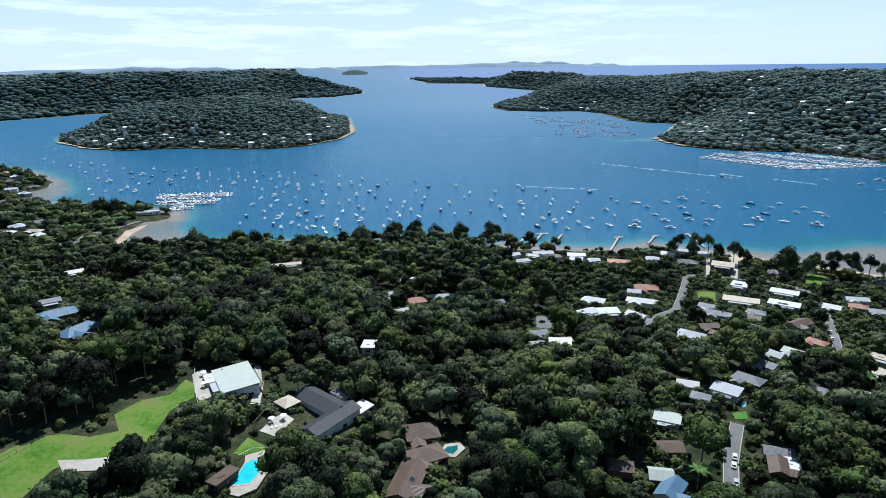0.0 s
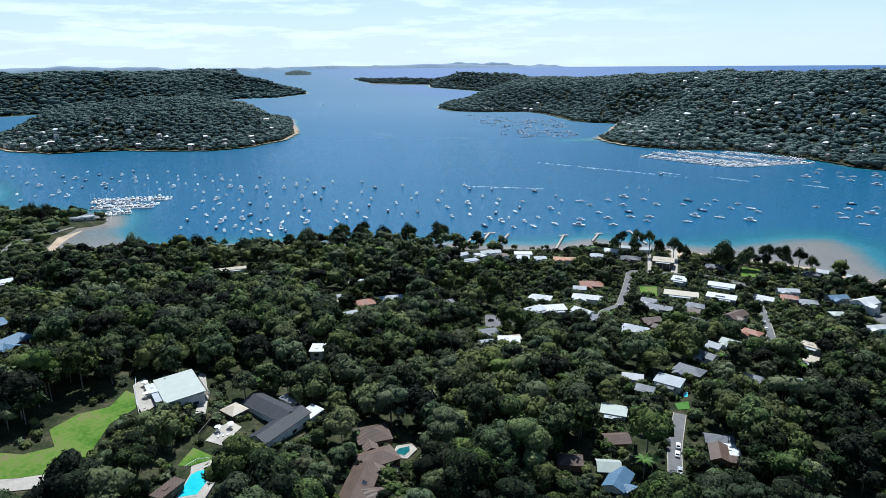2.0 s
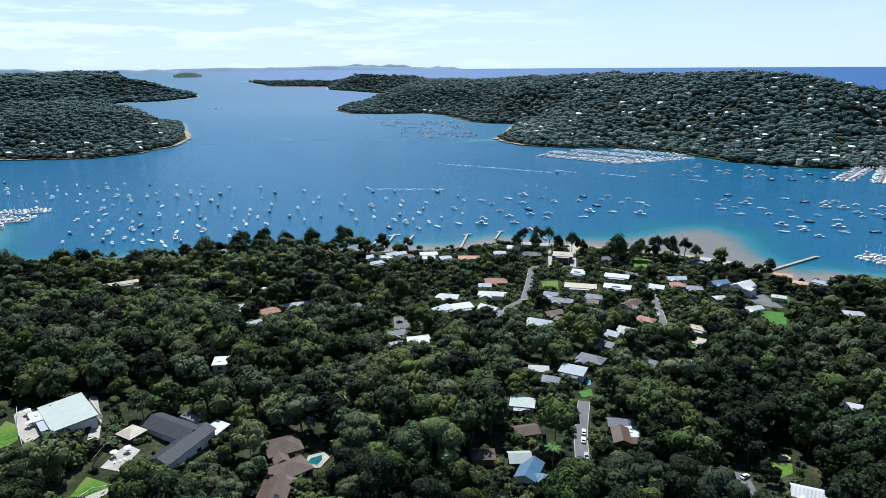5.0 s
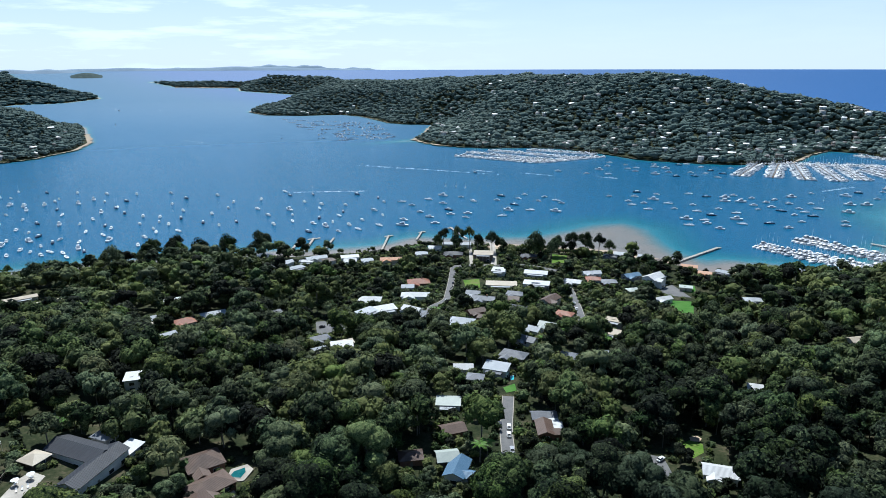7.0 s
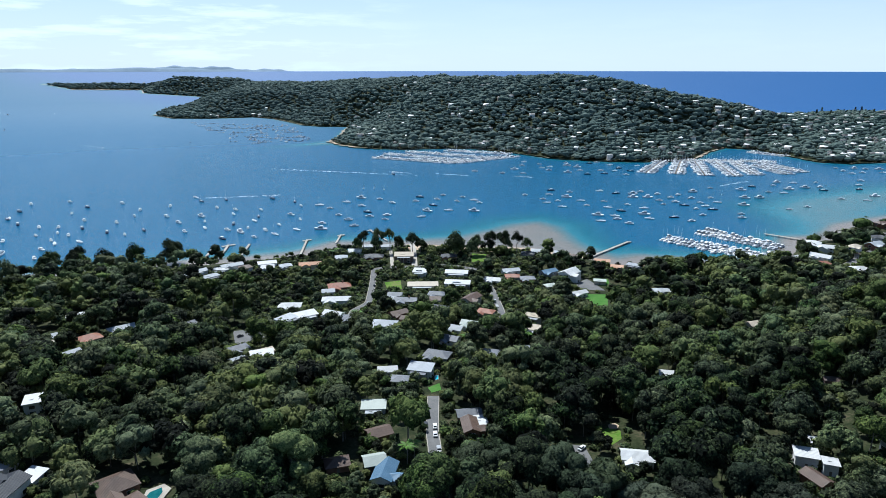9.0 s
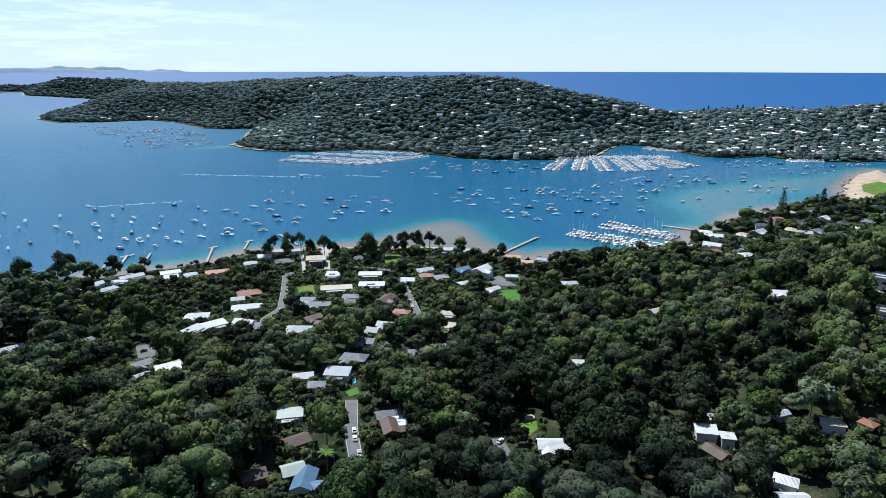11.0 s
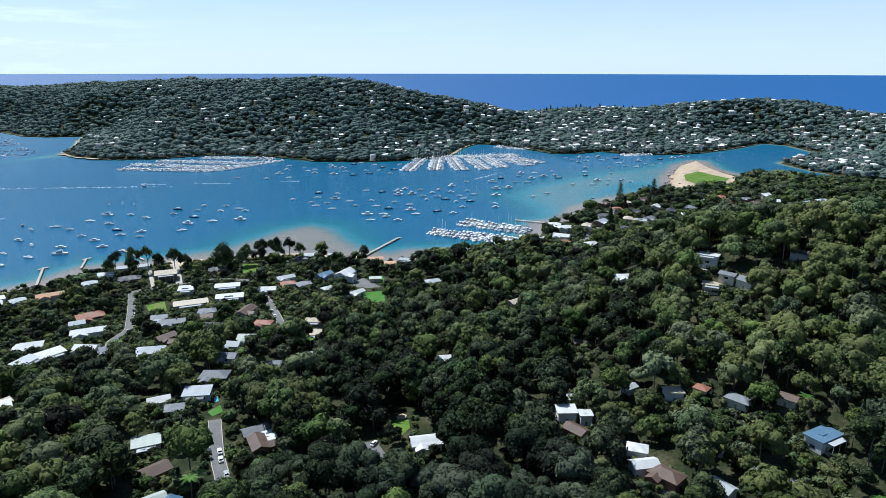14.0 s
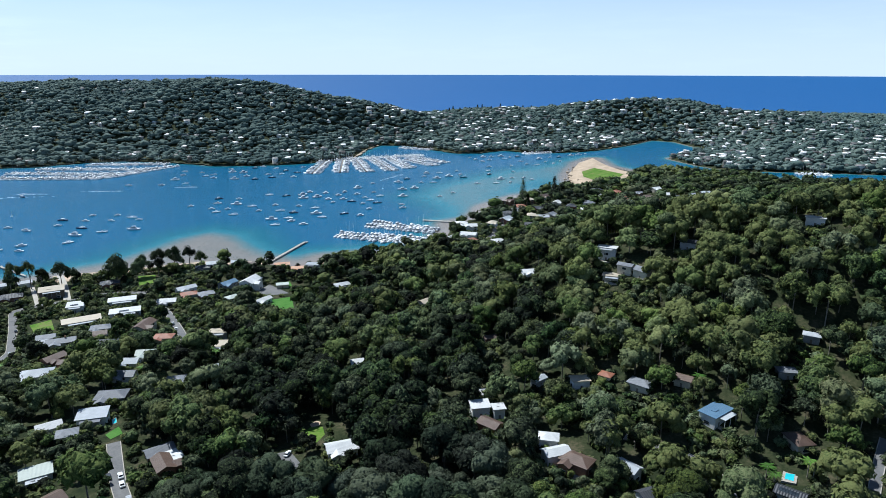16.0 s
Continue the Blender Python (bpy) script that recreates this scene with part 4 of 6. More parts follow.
house(170, 312, -54, 13, 9, 5.5, "gable", "grey", "white", "grey-roofed two-storey house in a row", deck=True, face=38)
house(183, 330, -54, 13, 9, 5.5, "gable", "silver", "white", "pale grey-roofed two-storey house in a row", deck=True, face=38)
house(198, 336, -50, 14, 10, 5, "gable", "mint", "white", "white house with a pale green roof", face=38)
house(149, 364, -37, 20, 13, 4, "hip", "silver", "white", "white house with a light grey hipped roof", face=38)
house(166, 379, 6, 15, 9, 4, "gable", "brown", "brick", "brick house with a brown gabled roof", face=38)
house(167, 366, -35, 12, 8, 3.6, "hip", "brown", "brick", "brick house with a brown hipped roof", face=38)
house(183, 404, -34, 20, 10, 5.5, "gable", "grey", "cream", "grey-roofed house with dormers", chimney=True, face=38)
house(227, 385, 29, 20, 11, 5.5, "gable", "brown", "cream", "tall house with a brown gabled roof", face=38)
house(250, 338, -51, 14, 9, 5, "flat", "cream", "white", "cream flat-roofed house", face=38)
house(235, 316, -52, 13, 9, 4, "skillion", "cream", "brick", "brick house with a cream metal roof", face=38)
house(182, 286, -43, 11, 10, 4, "hip", "grey", "cream", "small house with a grey hipped roof", face=38)
house(203, 283, 19, 12, 6, 3.4, "gable", "silver", "grey", "narrow shed with a pale roof", face=38)
house(261, 468, -34, 24, 9, 4.2, "skillion", "white", "white", "white waterfront house with a pale metal roof", face=38)
house(243, 434, -34, 25, 13, 5.5, "flat", "white", "white", "white modern house with roof solar panels", solar=6, face=38)
house(217, 445, -26, 30, 10, 4, "skillion", "cream", "cream", "long cream-roofed house", face=38)
house(233, 483, -36, 14, 12, 5, "skillion", "white", "white", "white house with roof solar panels", solar=5, face=38)
house(241, 534, -27, 22, 18, 6.5, "flat", "cream", "timber", "dark modern waterfront house with a pale terrace roof", deck=True, face=38)
house(217, 551, -26, 22, 12, 4, "hip", "dark", "brick", "dark-roofed waterfront house", face=38)
house(225, 586, -26, 12, 8, 4, "gable", "silver", "white", "white waterfront boathouse", face=38)
house(241, 578, -18, 12, 8, 4, "gable", "silver", "white", "white waterfront boathouse", face=38)
house(308, 454, -14, 19, 9, 4, "gable", "silver", "white", "white house with a pale gabled roof", face=38)
house(300, 439, -29, 15, 10, 4, "hip", "terracotta", "cream", "cream house with a terracotta roof", face=38)
house(332, 431, 2, 18, 10, 6, "gable", "blue", "grey", "blue-grey gabled waterfront house", face=38)
house(346, 419, 20, 22, 15, 6.5, "gable", "white", "white", "large white gabled house near the jetty", face=38)
house(313, 402, -8, 12, 9, 4, "hip", "mint", "cream", "house with a pale green roof", face=38)
house(322, 378, -0, 18, 8, 3.5, "gable", "white", "white", "white clubhouse beside the bowling green", face=38)
house(403, 442, -42, 17, 9, 4, "gable", "orange", "cream", "orange-roofed boatshed by the long jetty", face=38)
house(400, 419, -44, 13, 8, 3.5, "gable", "orange", "timber", "orange-roofed shed by the shore", face=38)
house(415, 413, -65, 16, 6, 3.5, "skillion", "silver", "white", "pale-roofed boatshed on the shore", face=38)
house(109, 448, -24, 20, 12, 4.2, "hip", "white", "white", "white house with a pale hipped roof", face=38)
house(96, 407, 27, 17, 9, 5.5, "skillion", "silver", "grey", "grey modern house with a pale roof", face=38)
house(110, 409, 5, 18, 10, 5.5, "skillion", "white", "grey", "modern house with a white skillion roof", face=38)
house(128, 403, -53, 17, 9, 4.5, "gable", "white", "white", "white gabled house", face=38)
house(143, 442, -23, 26, 11, 5, "hip", "white", "white", "white house with a broad pale roof", face=38)
house(158, 479, -13, 22, 14, 5, "hip", "terracotta", "brick", "brick house with a red-brown tiled roof", chimney=True, face=38)
house(156, 554, -16, 24, 9, 4, "gable", "orange", "cream", "orange-roofed waterfront house", face=38)
house(146, 471, -17, 12, 9, 4, "gable", "silver", "white", "white cottage with a grey roof", face=38)
house(67, 346, 4, 16, 9, 4, "skillion", "cream", "white", "cream-roofed house by the turning circle", face=38)
house(246, 135, -51, 11, 8, 4, "gable", "white", "white", "white gabled house in the trees", size=0.78)
house(231, 130, -46, 13, 9, 5, "skillion", "white", "white", "white modern house in the trees", size=0.78)
house(234, 122, -47, 8, 8, 5, "flat", "white", "white", "white flat-roofed wing", size=0.78)
house(221, 119, -97, 15, 10, 4, "gable", "brown", "brick", "house with a rusty brown gabled roof", size=0.78)
house(268, 118, -16, 12, 6, 4, "gable", "silver", "grey", "narrow grey-roofed house", size=0.78)
house(274, 99, -50, 13, 9, 4.5, "flat", "cream", "white", "pale house with terraces among tall trees", size=0.78)
house(282, 89, -93, 9, 8, 4, "hip", "terracotta", "cream", "small house with a faded terracotta roof", face=24, size=0.78)
house(281, 72, -96, 16, 11, 4, "hip", "grey", "cream", "grey hip-roofed house under trees", size=0.78)
house(290, 55, -94, 13, 9, 4, "gable", "brown", "cream", "brown-roofed house with a white dormer", face=30, size=0.78)
house(222, 92, -68, 12, 9, 5, "hip", "white", "white", "white house with a domed pale roof", size=0.78)
house(213, 85, -38, 16, 9, 5, "gable", "white", "white", "white gabled house with pale roofs", size=0.78)
house(213, 76, -95, 18, 12, 4.5, "hip", "brown", "brick", "broad brown-roofed house under tall trees", size=0.78)
house(219, 58, -105, 14, 9, 5, "gable", "silver", "white", "white house with a grey gabled roof", size=0.78)
house(209, 47, -37, 12, 8, 4, "gable", "dark", "white", "dark-roofed house under the trees", size=0.78)
house(272, 37, -20, 21, 12, 5, "flat", "blue", "white", "white house with a large slate blue flat roof", face=46, size=0.78)
house(269, 5, -139, 15, 11, 4, "hip", "brown", "cream", "cream house with a brown hipped roof", size=0.78)
house(236, 4, -97, 15, 9, 4, "gable", "dark", "white", "dark-roofed house with solar panels", solar=6, size=0.78)
house(311, 15, -67, 13, 9, 4, "hip", "grey", "grey", "grey-roofed house in bushland", face=26, size=0.78)
house(363, 97, -110, 12, 9, 5, "gable", "grey", "cream", "terraced hillside house wing with a grey gabled roof", face=30)
house(359, 114, -77, 13, 8, 3.5, "flat", "cream", "cream", "low cream terrace house on the hillside", face=30)
house(364, 108, -94, 17, 10, 6, "gable", "grey", "cream", "large terraced hillside house with grey roofs", deck=True, face=46, size=0.62)
house(377, 124, -82, 22, 12, 8, "flat", "white", "white", "white multi-level hillside house", deck=True, face=46, size=0.62)
house(393, 80, -89, 14, 9, 5, "gable", "dark", "grey", "dark hillside house among trees", face=24, size=0.78)
house(336, 8, -89, 11, 8, 4, "hip", "silver", "grey", "pale-roofed house deep in the bush", face=26, size=0.78)
house(428, 18, -88, 16, 9, 5, "flat", "white", "white", "white hilltop house behind the crowns", face=30, size=0.78)
house(173, 162, -37, 15, 9, 4, "gable", "white", "white", "white house with twin pale gables", face=38)
house(369, 171, -45, 15, 8, 4, "gable", "white", "white", "white-roofed house in the trees", face=30)
house(358, 247, -10, 14, 8, 4, "gable", "cream", "cream", "cream-roofed house in the trees", face=26)
house(372, 286, -33, 14, 8, 4, "gable", "grey", "white", "grey-roofed house in the trees", face=26)
house(385, 351, -28, 16, 9, 4, "hip", "silver", "white", "pale-roofed house by the mangroves", face=30)
house(300, 163, -42, 11, 7, 4, "gable", "brown", "brick", "brown-roofed house in a forest gap", face=26, size=0.78)
house(373, 225, -49, 16, 9, 4, "gable", "silver", "grey", "grey house among tall trees", face=22)
house(252, 220, -39, 11, 8, 4, "gable", "white", "white", "white house glimpsed through the trees", face=16)
house(261, 274, -34, 13, 9, 4, "hip", "terracotta", "brick", "red-roofed house deep among trees", face=22)
house(47, 570, 7, 15, 9, 4, "gable", "grey", "white", "white waterfront house with a grey gabled roof", face=26)
house(64, 580, 19, 14, 9, 4, "gable", "silver", "white", "white waterfront boathouse with a grey roof", face=26)
house(82, 578, -23, 16, 9, 3.4, "flat", "white", "white", "white flat-roofed waterfront house", face=26)
house(101, 569, 10, 13, 10, 5, "hip", "brown", "white", "brown-roofed waterfront house near a jetty", face=26)
house(120, 564, -20, 14, 9, 4, "gable", "white", "white", "white gabled waterfront house near a jetty", face=26)
house(135, 560, -4, 13, 9, 4, "hip", "silver", "cream", "cream waterfront house with a grey roof", face=36)
house(279, 437, -43, 16, 10, 4, "gable", "white", "white", "white gabled house near the waterfront road", face=34)
house(308, 428, -26, 15, 10, 4, "hip", "grey", "brick", "brick house with a grey hipped roof", face=34)
house(196, 376, -48, 14, 10, 4, "hip", "dark", "brick", "brick house with a charcoal roof", face=34)
house(178, 422, -43, 13, 9, 4, "gable", "silver", "white", "white cottage with a pale gabled roof", face=30)
house(222, 356, -52, 14, 9, 4, "hip", "terracotta", "cream", "cream house with a terracotta roof", face=30)
house(214, 415, -37, 15, 10, 4, "hip", "grey", "white", "white house with a grey hipped roof", face=30)
house(208, 577, -28, 15, 9, 4, "gable", "white", "white", "white gabled house on the waterfront", face=26)
house(189, 563, -20, 14, 9, 4, "hip", "silver", "cream", "cream waterfront house with a light grey roof", face=26)
house(280, 517, -30, 18, 10, 4.2, "hip", "dark", "brick", "brick house with a low charcoal roof", face=26)
house(336, 534, -30, 9, 7, 3.2, "gable", "cream", "white", "small cream boathouse under tall gums", face=26)
house(352, 490, -40, 15, 10, 4, "hip", "dark", "grey", "grey house with a charcoal hipped roof", face=26)
house(368, 497, -35, 14, 9, 4, "gable", "silver", "white", "white shoreline house with a pale roof", face=26)
house(384, 482, -45, 13, 9, 3.6, "skillion", "silver", "grey", "grey shoreline house with a pale roof", face=26)
house(390, 466, -45, 12, 9, 3.6, "hip", "brown", "timber", "dark timber house on the shore", face=26)
house(360, 396, -40, 12, 8, 3, "flat", "mint", "cream", "low pale green clubhouse beside the courts", face=26)
house(136, 388, -30, 16, 10, 4, "hip", "grey", "cream", "cream house with a grey hipped roof", face=26)
house(204, 400, -35, 13, 9, 4.5, "gable", "brown", "white", "white gabled house with a brown roof", face=26)
house(186, 430, -34, 13, 9, 4, "gable", "grey", "white", "white cottage with a grey gabled roof", face=26)
house(118, 285, -20, 12, 8, 3.4, "gable", "white", "white", "white cottage half hidden by garden trees", face=26)
house(95, 247, -25, 13, 8, 3.2, "skillion", "mint", "white", "white house with pale green roof sheets under trees", face=26)
house(65, 210, -12, 11, 8, 3, "hip", "brown", "brick", "brown hip-roofed cottage beneath gums", face=26)
house(57, 366, 10, 14, 9, 3.4, "hip", "grey", "cream", "cream cottage with a grey roof among gums", face=26)
house(-40, 452, 15, 14, 9, 3.6, "gable", "silver", "white", "white house with a pale gabled roof", face=26)
house(622, 365, -50, 34, 12, 5.5, "gable", "white", "white", "long white marina building", name="marina_building")
house(588, 349, -74, 22, 12, 5, "gable", "white", "white", "white marina workshop with a pale roof", name="marina_building")
house(671, 311, -65, 24, 12, 4.5, "gable", "dark", "cream", "dark-roofed hall behind the marina")
house(-370, 785, 21, 34, 10, 4, "flat", "silver", "white", "long pale marina shed on the point", name="marina_building", face=46)


HAMLET = []


def village():
    """The low suburb behind the marina, the left shore hamlet, and houses of the far slopes."""
    rng = random.Random(5)
    roofs = ("silver", "grey", "brown", "white", "terracotta", "cream", "dark")
    words = {"silver": "light grey", "grey": "grey", "brown": "brown", "white": "white", "terracotta": "terracotta", "cream": "cream", "dark": "charcoal"}
    for x, y in VILLAGE:
        r = rng.choice(roofs)
        house(x, y, rng.uniform(-70, 20), rng.uniform(15, 22), rng.uniform(10, 14), rng.choice((3.6, 4.2, 5.6)), rng.choice(("gable", "hip", "hip")), r,
              rng.choice(("white", "cream", "brick", "grey")), f"suburban house with a {words[r]} roof on the flat", face=30)
        HAMLET.append((x, y))


VILLAGE = [(752, 368), (765, 346), (814, 344), (759, 308), (874, 339), (822, 302), (887, 305), (828, 269), (882, 271), (930, 266),
           (873, 234), (924, 228), (886, 200), (918, 189), (948, 176), (-535, 776), (-492, 736), (-467, 686), (-458, 713), (-386, 625),
           (-431, 662), (-756, 1106), (-707, 1057), (-689, 1007), (675, 349), (910, 141),
           (776, 398), (798, 378), (838, 375), (891, 359), (922, 327), (928, 299), (712, 333), (732, 316), (827, 242), (963, 251), (827, 196), (649, 354), (631, 333),
           (574, 361), (572, 337), (639, 390), (578, 307), (798, 317), (780, 286), (716, 320), (817, 262), (784, 230), (834, 209), (707, 362), (555, 302), (893, 243), (-609, 923), (-589, 849), (-455, 650), (-442, 672), (-698, 1030), (-633, 982), (-649, 954)]
village()


def far_houses():
    """Small houses over the far slopes, too many to count, with walls and pitched roofs."""
    rng = np.random.default_rng(11)
    walls, roofs = [], []
    rv = np.array([(-1.1, -1.15, 0), (1.1, -1.15, 0), (1.1, 1.15, 0), (-1.1, 1.15, 0), (-1.1, 0, 0.42), (1.1, 0, 0.42)], float)
    rf = np.array([(0, 1, 5), (0, 5, 4), (2, 3, 4), (2, 4, 5), (1, 2, 5), (3, 0, 4)])
    wv = np.array([(x, y, z) for z in (0, 1) for x, y in ((-1, -1), (1, -1), (1, 1), (-1, 1))], float)
    wf = np.array([(0, 1, 5), (0, 5, 4), (1, 2, 6), (1, 6, 5), (2, 3, 7), (2, 7, 6), (3, 0, 4), (3, 4, 7)])

    def sow(poly, n, b0, b1, d0, d1, low):
        b, d = np.radians(rng.uniform(b0, b1, n)), rng.uniform(d0, d1, n)
        x, y = d * np.sin(b), d * np.cos(b)
        z, _ = land(x, y)
        s = shore_distance(poly, x, y)
        for k in range(n):
            if s[k] < 9 or (low and rng.random() > math.exp(-s[k] / low)):
                continue
            a, w, q, h = rng.uniform(0, 3.14), rng.uniform(3.6, 7), rng.uniform(3.0, 4.8), rng.uniform(3, 6)
            c, t = math.cos(a), math.sin(a)

            def put(v, high, up):
                u = v * np.array([w, q, high])
                return np.stack([u[:, 0] * c - u[:, 1] * t + x[k], u[:, 0] * t + u[:, 1] * c + y[k], u[:, 2] + up + z[k] + float(sea_level(d[k]))], 1)

            up = rng.uniform(2.5, 7.5) if b0 > 40 or s[k] < 90 else rng.uniform(0.5, 4.5)
            walls.append((put(wv, h + up, -1.0), wf))
            roofs.append((put(rv, q * 1.2, h + up - 1.0), rf))

    sow(FAR_SHORE, 900, 20, 93, 900, 2300, 150)
    sow(FAR_SHORE, 150, 20, 50, 1350, 2200, 0)
    sow(FAR_SHORE, 850, 50, 93, 1250, 2150, 0)
    sow(FAR_SHORE, 160, 3, 24, 2300, 3900, 160)
    sow(ISLAND_SHORE, 260, -31, -8, 1480, 1900, 45)
    v, f = join(walls)
    tagged(new("far_house_walls", mesh_from("far_house_walls", v, f, M_FAR_WALL)), "pale walls of many houses on the far slopes", "houses", kind="stuff")
    v, f = join(roofs)
    tagged(new("far_house_roofs", mesh_from("far_house_roofs", v, f, M_FAR_ROOF)), "pale and grey roofs of many houses on the far slopes", "houses", kind="stuff")


far_houses()


# ---- boats ----
def hull_mesh(length, beam, free, stern=0.8):
    """A boat's hull from cross sections, with a flat deck; bow to +x, waterline at z = 0."""
    secs = []
    for u, wd, sheer in ((-0.5, stern, 0.9), (-0.2, 0.98, 0.88), (0.1, 1.0, 0.95), (0.32, 0.7, 1.08), (0.45, 0.3, 1.2), (0.5, 0.03, 1.28)):
        b, z = beam / 2 * wd, free * sheer
        secs.append([(u * length, -b, z), (u * length, -b * 0.85, 0), (u * length * 0.97, 0, -0.4), (u * length, b * 0.85, 0), (u * length, b, z)])
    verts = [p for s in secs for p in s]
    faces = [(5 * k + j, 5 * k + j + 1, 5 * k + j + 6, 5 * k + j + 5) for k in range(5) for j in range(4)]
    faces += [(5 * k + 4, 5 * k, 5 * k + 5, 5 * k + 9) for k in range(5)] + [(0, 1, 2, 3, 4), (29, 28, 27, 26, 25)]
    return solid(verts, faces)


def cabin_mesh(x0, x1, b, z0, z1, rake=0.8):
    lo = [(x0, -b, z0), (x1 + rake, -b * 0.8, z0), (x1 + rake, b * 0.8, z0), (x0, b, z0)]
    hi = [(x0 + 0.2, -b * 0.85, z1), (x1, -b * 0.65, z1), (x1, b * 0.65, z1), (x0 + 0.2, b * 0.85, z1)]
    return solid(lo + hi, [(3, 2, 1, 0), (4, 5, 6, 7), (0, 1, 5, 4), (1, 2, 6, 5), (2, 3, 7, 6), (3, 0, 4, 7)])


def rod(p, q, r, n=6, bm=None):
    p, q = Vector(p), Vector(q)
    bm = bm or bmesh.new()
    m = Matrix.Translation((p + q) / 2) @ (q - p).to_track_quat("Z", "Y").to_matrix().to_4x4()
    bmesh.ops.create_cone(bm, cap_ends=True, segments=n, radius1=r, radius2=r * 0.8, depth=(q - p).length, matrix=m)
    return bm


def cruiser(length, hull_mat, fly):
    e = new("motor_cruiser")
    b = length * 0.32
    part("hull", hull_mesh(length, b, length * 0.12), hull_mat, e)
    f = length * 0.11
    part("cabin", cabin_mesh(-length * 0.22, length * 0.16, b * 0.4, f, f + length * 0.13), M_GEL, e)
    part("windscreen", cabin_mesh(-length * 0.2, length * 0.165, b * 0.405, f + length * 0.055, f + length * 0.105, 0.5), M_GLASS, e)
    part("rail", rod((length * 0.46, 0, f + 0.9), (length * 0.15, b * 0.42, f + 0.8), 0.04, 5, rod((length * 0.46, 0, f + 0.9), (length * 0.15, -b * 0.42, f + 0.8), 0.04, 5)), M_ALLOY, e)
    if fly:
        part("flybridge", cabin_mesh(-length * 0.2, length * 0.06, b * 0.34, f + length * 0.13, f + length * 0.19, 0.3), M_GEL, e)
    return tagged(e, "white motor cruiser moored on the bay" if hull_mat is M_GEL else "motor cruiser with a navy hull moored on the bay", "boat", "moored boats")


def yacht(length, hull_mat):
    e = new("sailing_yacht")
    b = length * 0.28
    part("hull", hull_mesh(length, b, length * 0.1, 0.65), hull_mat, e)
    f = length * 0.09
    part("cabin", cabin_mesh(-length * 0.12, length * 0.18, b * 0.3, f, f + 0.65, 0.6), M_GEL, e)
    part("mast", rod((length * 0.08, 0, f), (length * 0.08, 0, length * 1.1), 0.055), M_ALLOY, e)
    part("boom", rod((length * 0.07, 0, f + 1.5), (-length * 0.34, 0, f + 1.4), 0.15), M_GEL, e)
    part("rigging", rod((length * 0.49, 0, f), (length * 0.08, 0, length * 1.1), 0.014, 4, rod((-length * 0.49, 0, f), (length * 0.08, 0, length * 1.1), 0.014, 4)), M_ALLOY, e)
    return tagged(e, "sailing yacht with a bare mast moored on the bay", "boat", "moored boats")


BOATS = [cruiser(11.0, M_GEL, False), yacht(12.0, M_GEL), cruiser(15.0, M_GEL, True), yacht(12.5, M_NAVY), cruiser(8.8, M_GEL, False), cruiser(11.5, M_NAVY, False)]
BOAT_RNG = random.Random(3)
FIRST = set()


def moor(places, heading):
    """Boats at their moorings, all swung the same way by wind and tide."""
    for x, y in places:
        k = BOAT_RNG.choice((0, 0, 0, 1, 2, 3, 4, 4, 4, 5, 2, 1))
        z = float(sea_level(math.hypot(x, y))) + 0.05
        m = pose(x, y, z, 0, 0, heading + BOAT_RNG.gauss(0, 14))
        if k in FIRST:
            copy_thing(BOATS[k], m)
        else:
            FIRST.add(k)
            BOATS[k].matrix_basis = m


moor([(-884, 1472), (-919, 1581), (-933, 1528), (-809, 1306), (-767, 1265), (-707, 1217), (-707, 1252), (-678, 1194), (-677, 1235), (-641, 1212), (-602, 1143), (-634, 1133), (-577, 1066), (-544, 1037), (-583, 1167), (-547, 1121), (-542, 970), (-513, 924), (-508, 954), (-485, 953), (-520, 1068), (-485, 1013), (-488, 980), (-461, 947), (-518, 1101), (-471, 1017), (-494, 1082), (-529, 1169), (-494, 1135), (-446, 1036), (-433, 1010), (-459, 1097), (-416, 989), (-433, 1061), (-454, 1126), (-449, 1163), (-421, 1094), (-405, 1054), (-382, 1026), (-409, 1117)], 97)
moor([(-398, 1087), (-370, 1046), (-344, 980), (-387, 1152), (-350, 1040), (-331, 1003), (-356, 1107), (-343, 1066), (-320, 1027), (-329, 1111), (-289, 967), (-300, 1021), (-273, 952), (-306, 1086), (-282, 1040), (-255, 965), (-286, 1108), (-273, 1061), (-235, 928), (-256, 1049), (-244, 992), (-257, 1100), (-226, 982), (-217, 949), (-209, 890), (-189, 862), (-217, 1079), (-202, 980), (-193, 999), (-191, 1018), (-181, 942), (-169, 903), (-163, 846), (-174, 1060), (-161, 973), (-145, 995), (-129, 975), (-133, 1035), (-111, 925), (-102, 969)], 97)
moor([(-125, 901), (-130, 862), (-97, 887), (-141, 841), (-129, 797), (-112, 822), (-104, 805), (-256, 885), (-256, 844), (-241, 900), (-230, 868), (-229, 832), (-204, 834), (-245, 775), (-241, 737), (-229, 799), (-218, 761), (-200, 732), (-188, 718), (-202, 763), (-202, 782), (-180, 737), (-188, 816), (-180, 774), (-169, 725), (-164, 747), (-174, 793), (-157, 709), (-151, 719), (-155, 758), (-150, 770), (-138, 710), (-132, 692), (-126, 723), (-129, 751), (-119, 710), (-109, 774), (-100, 747)], 97)
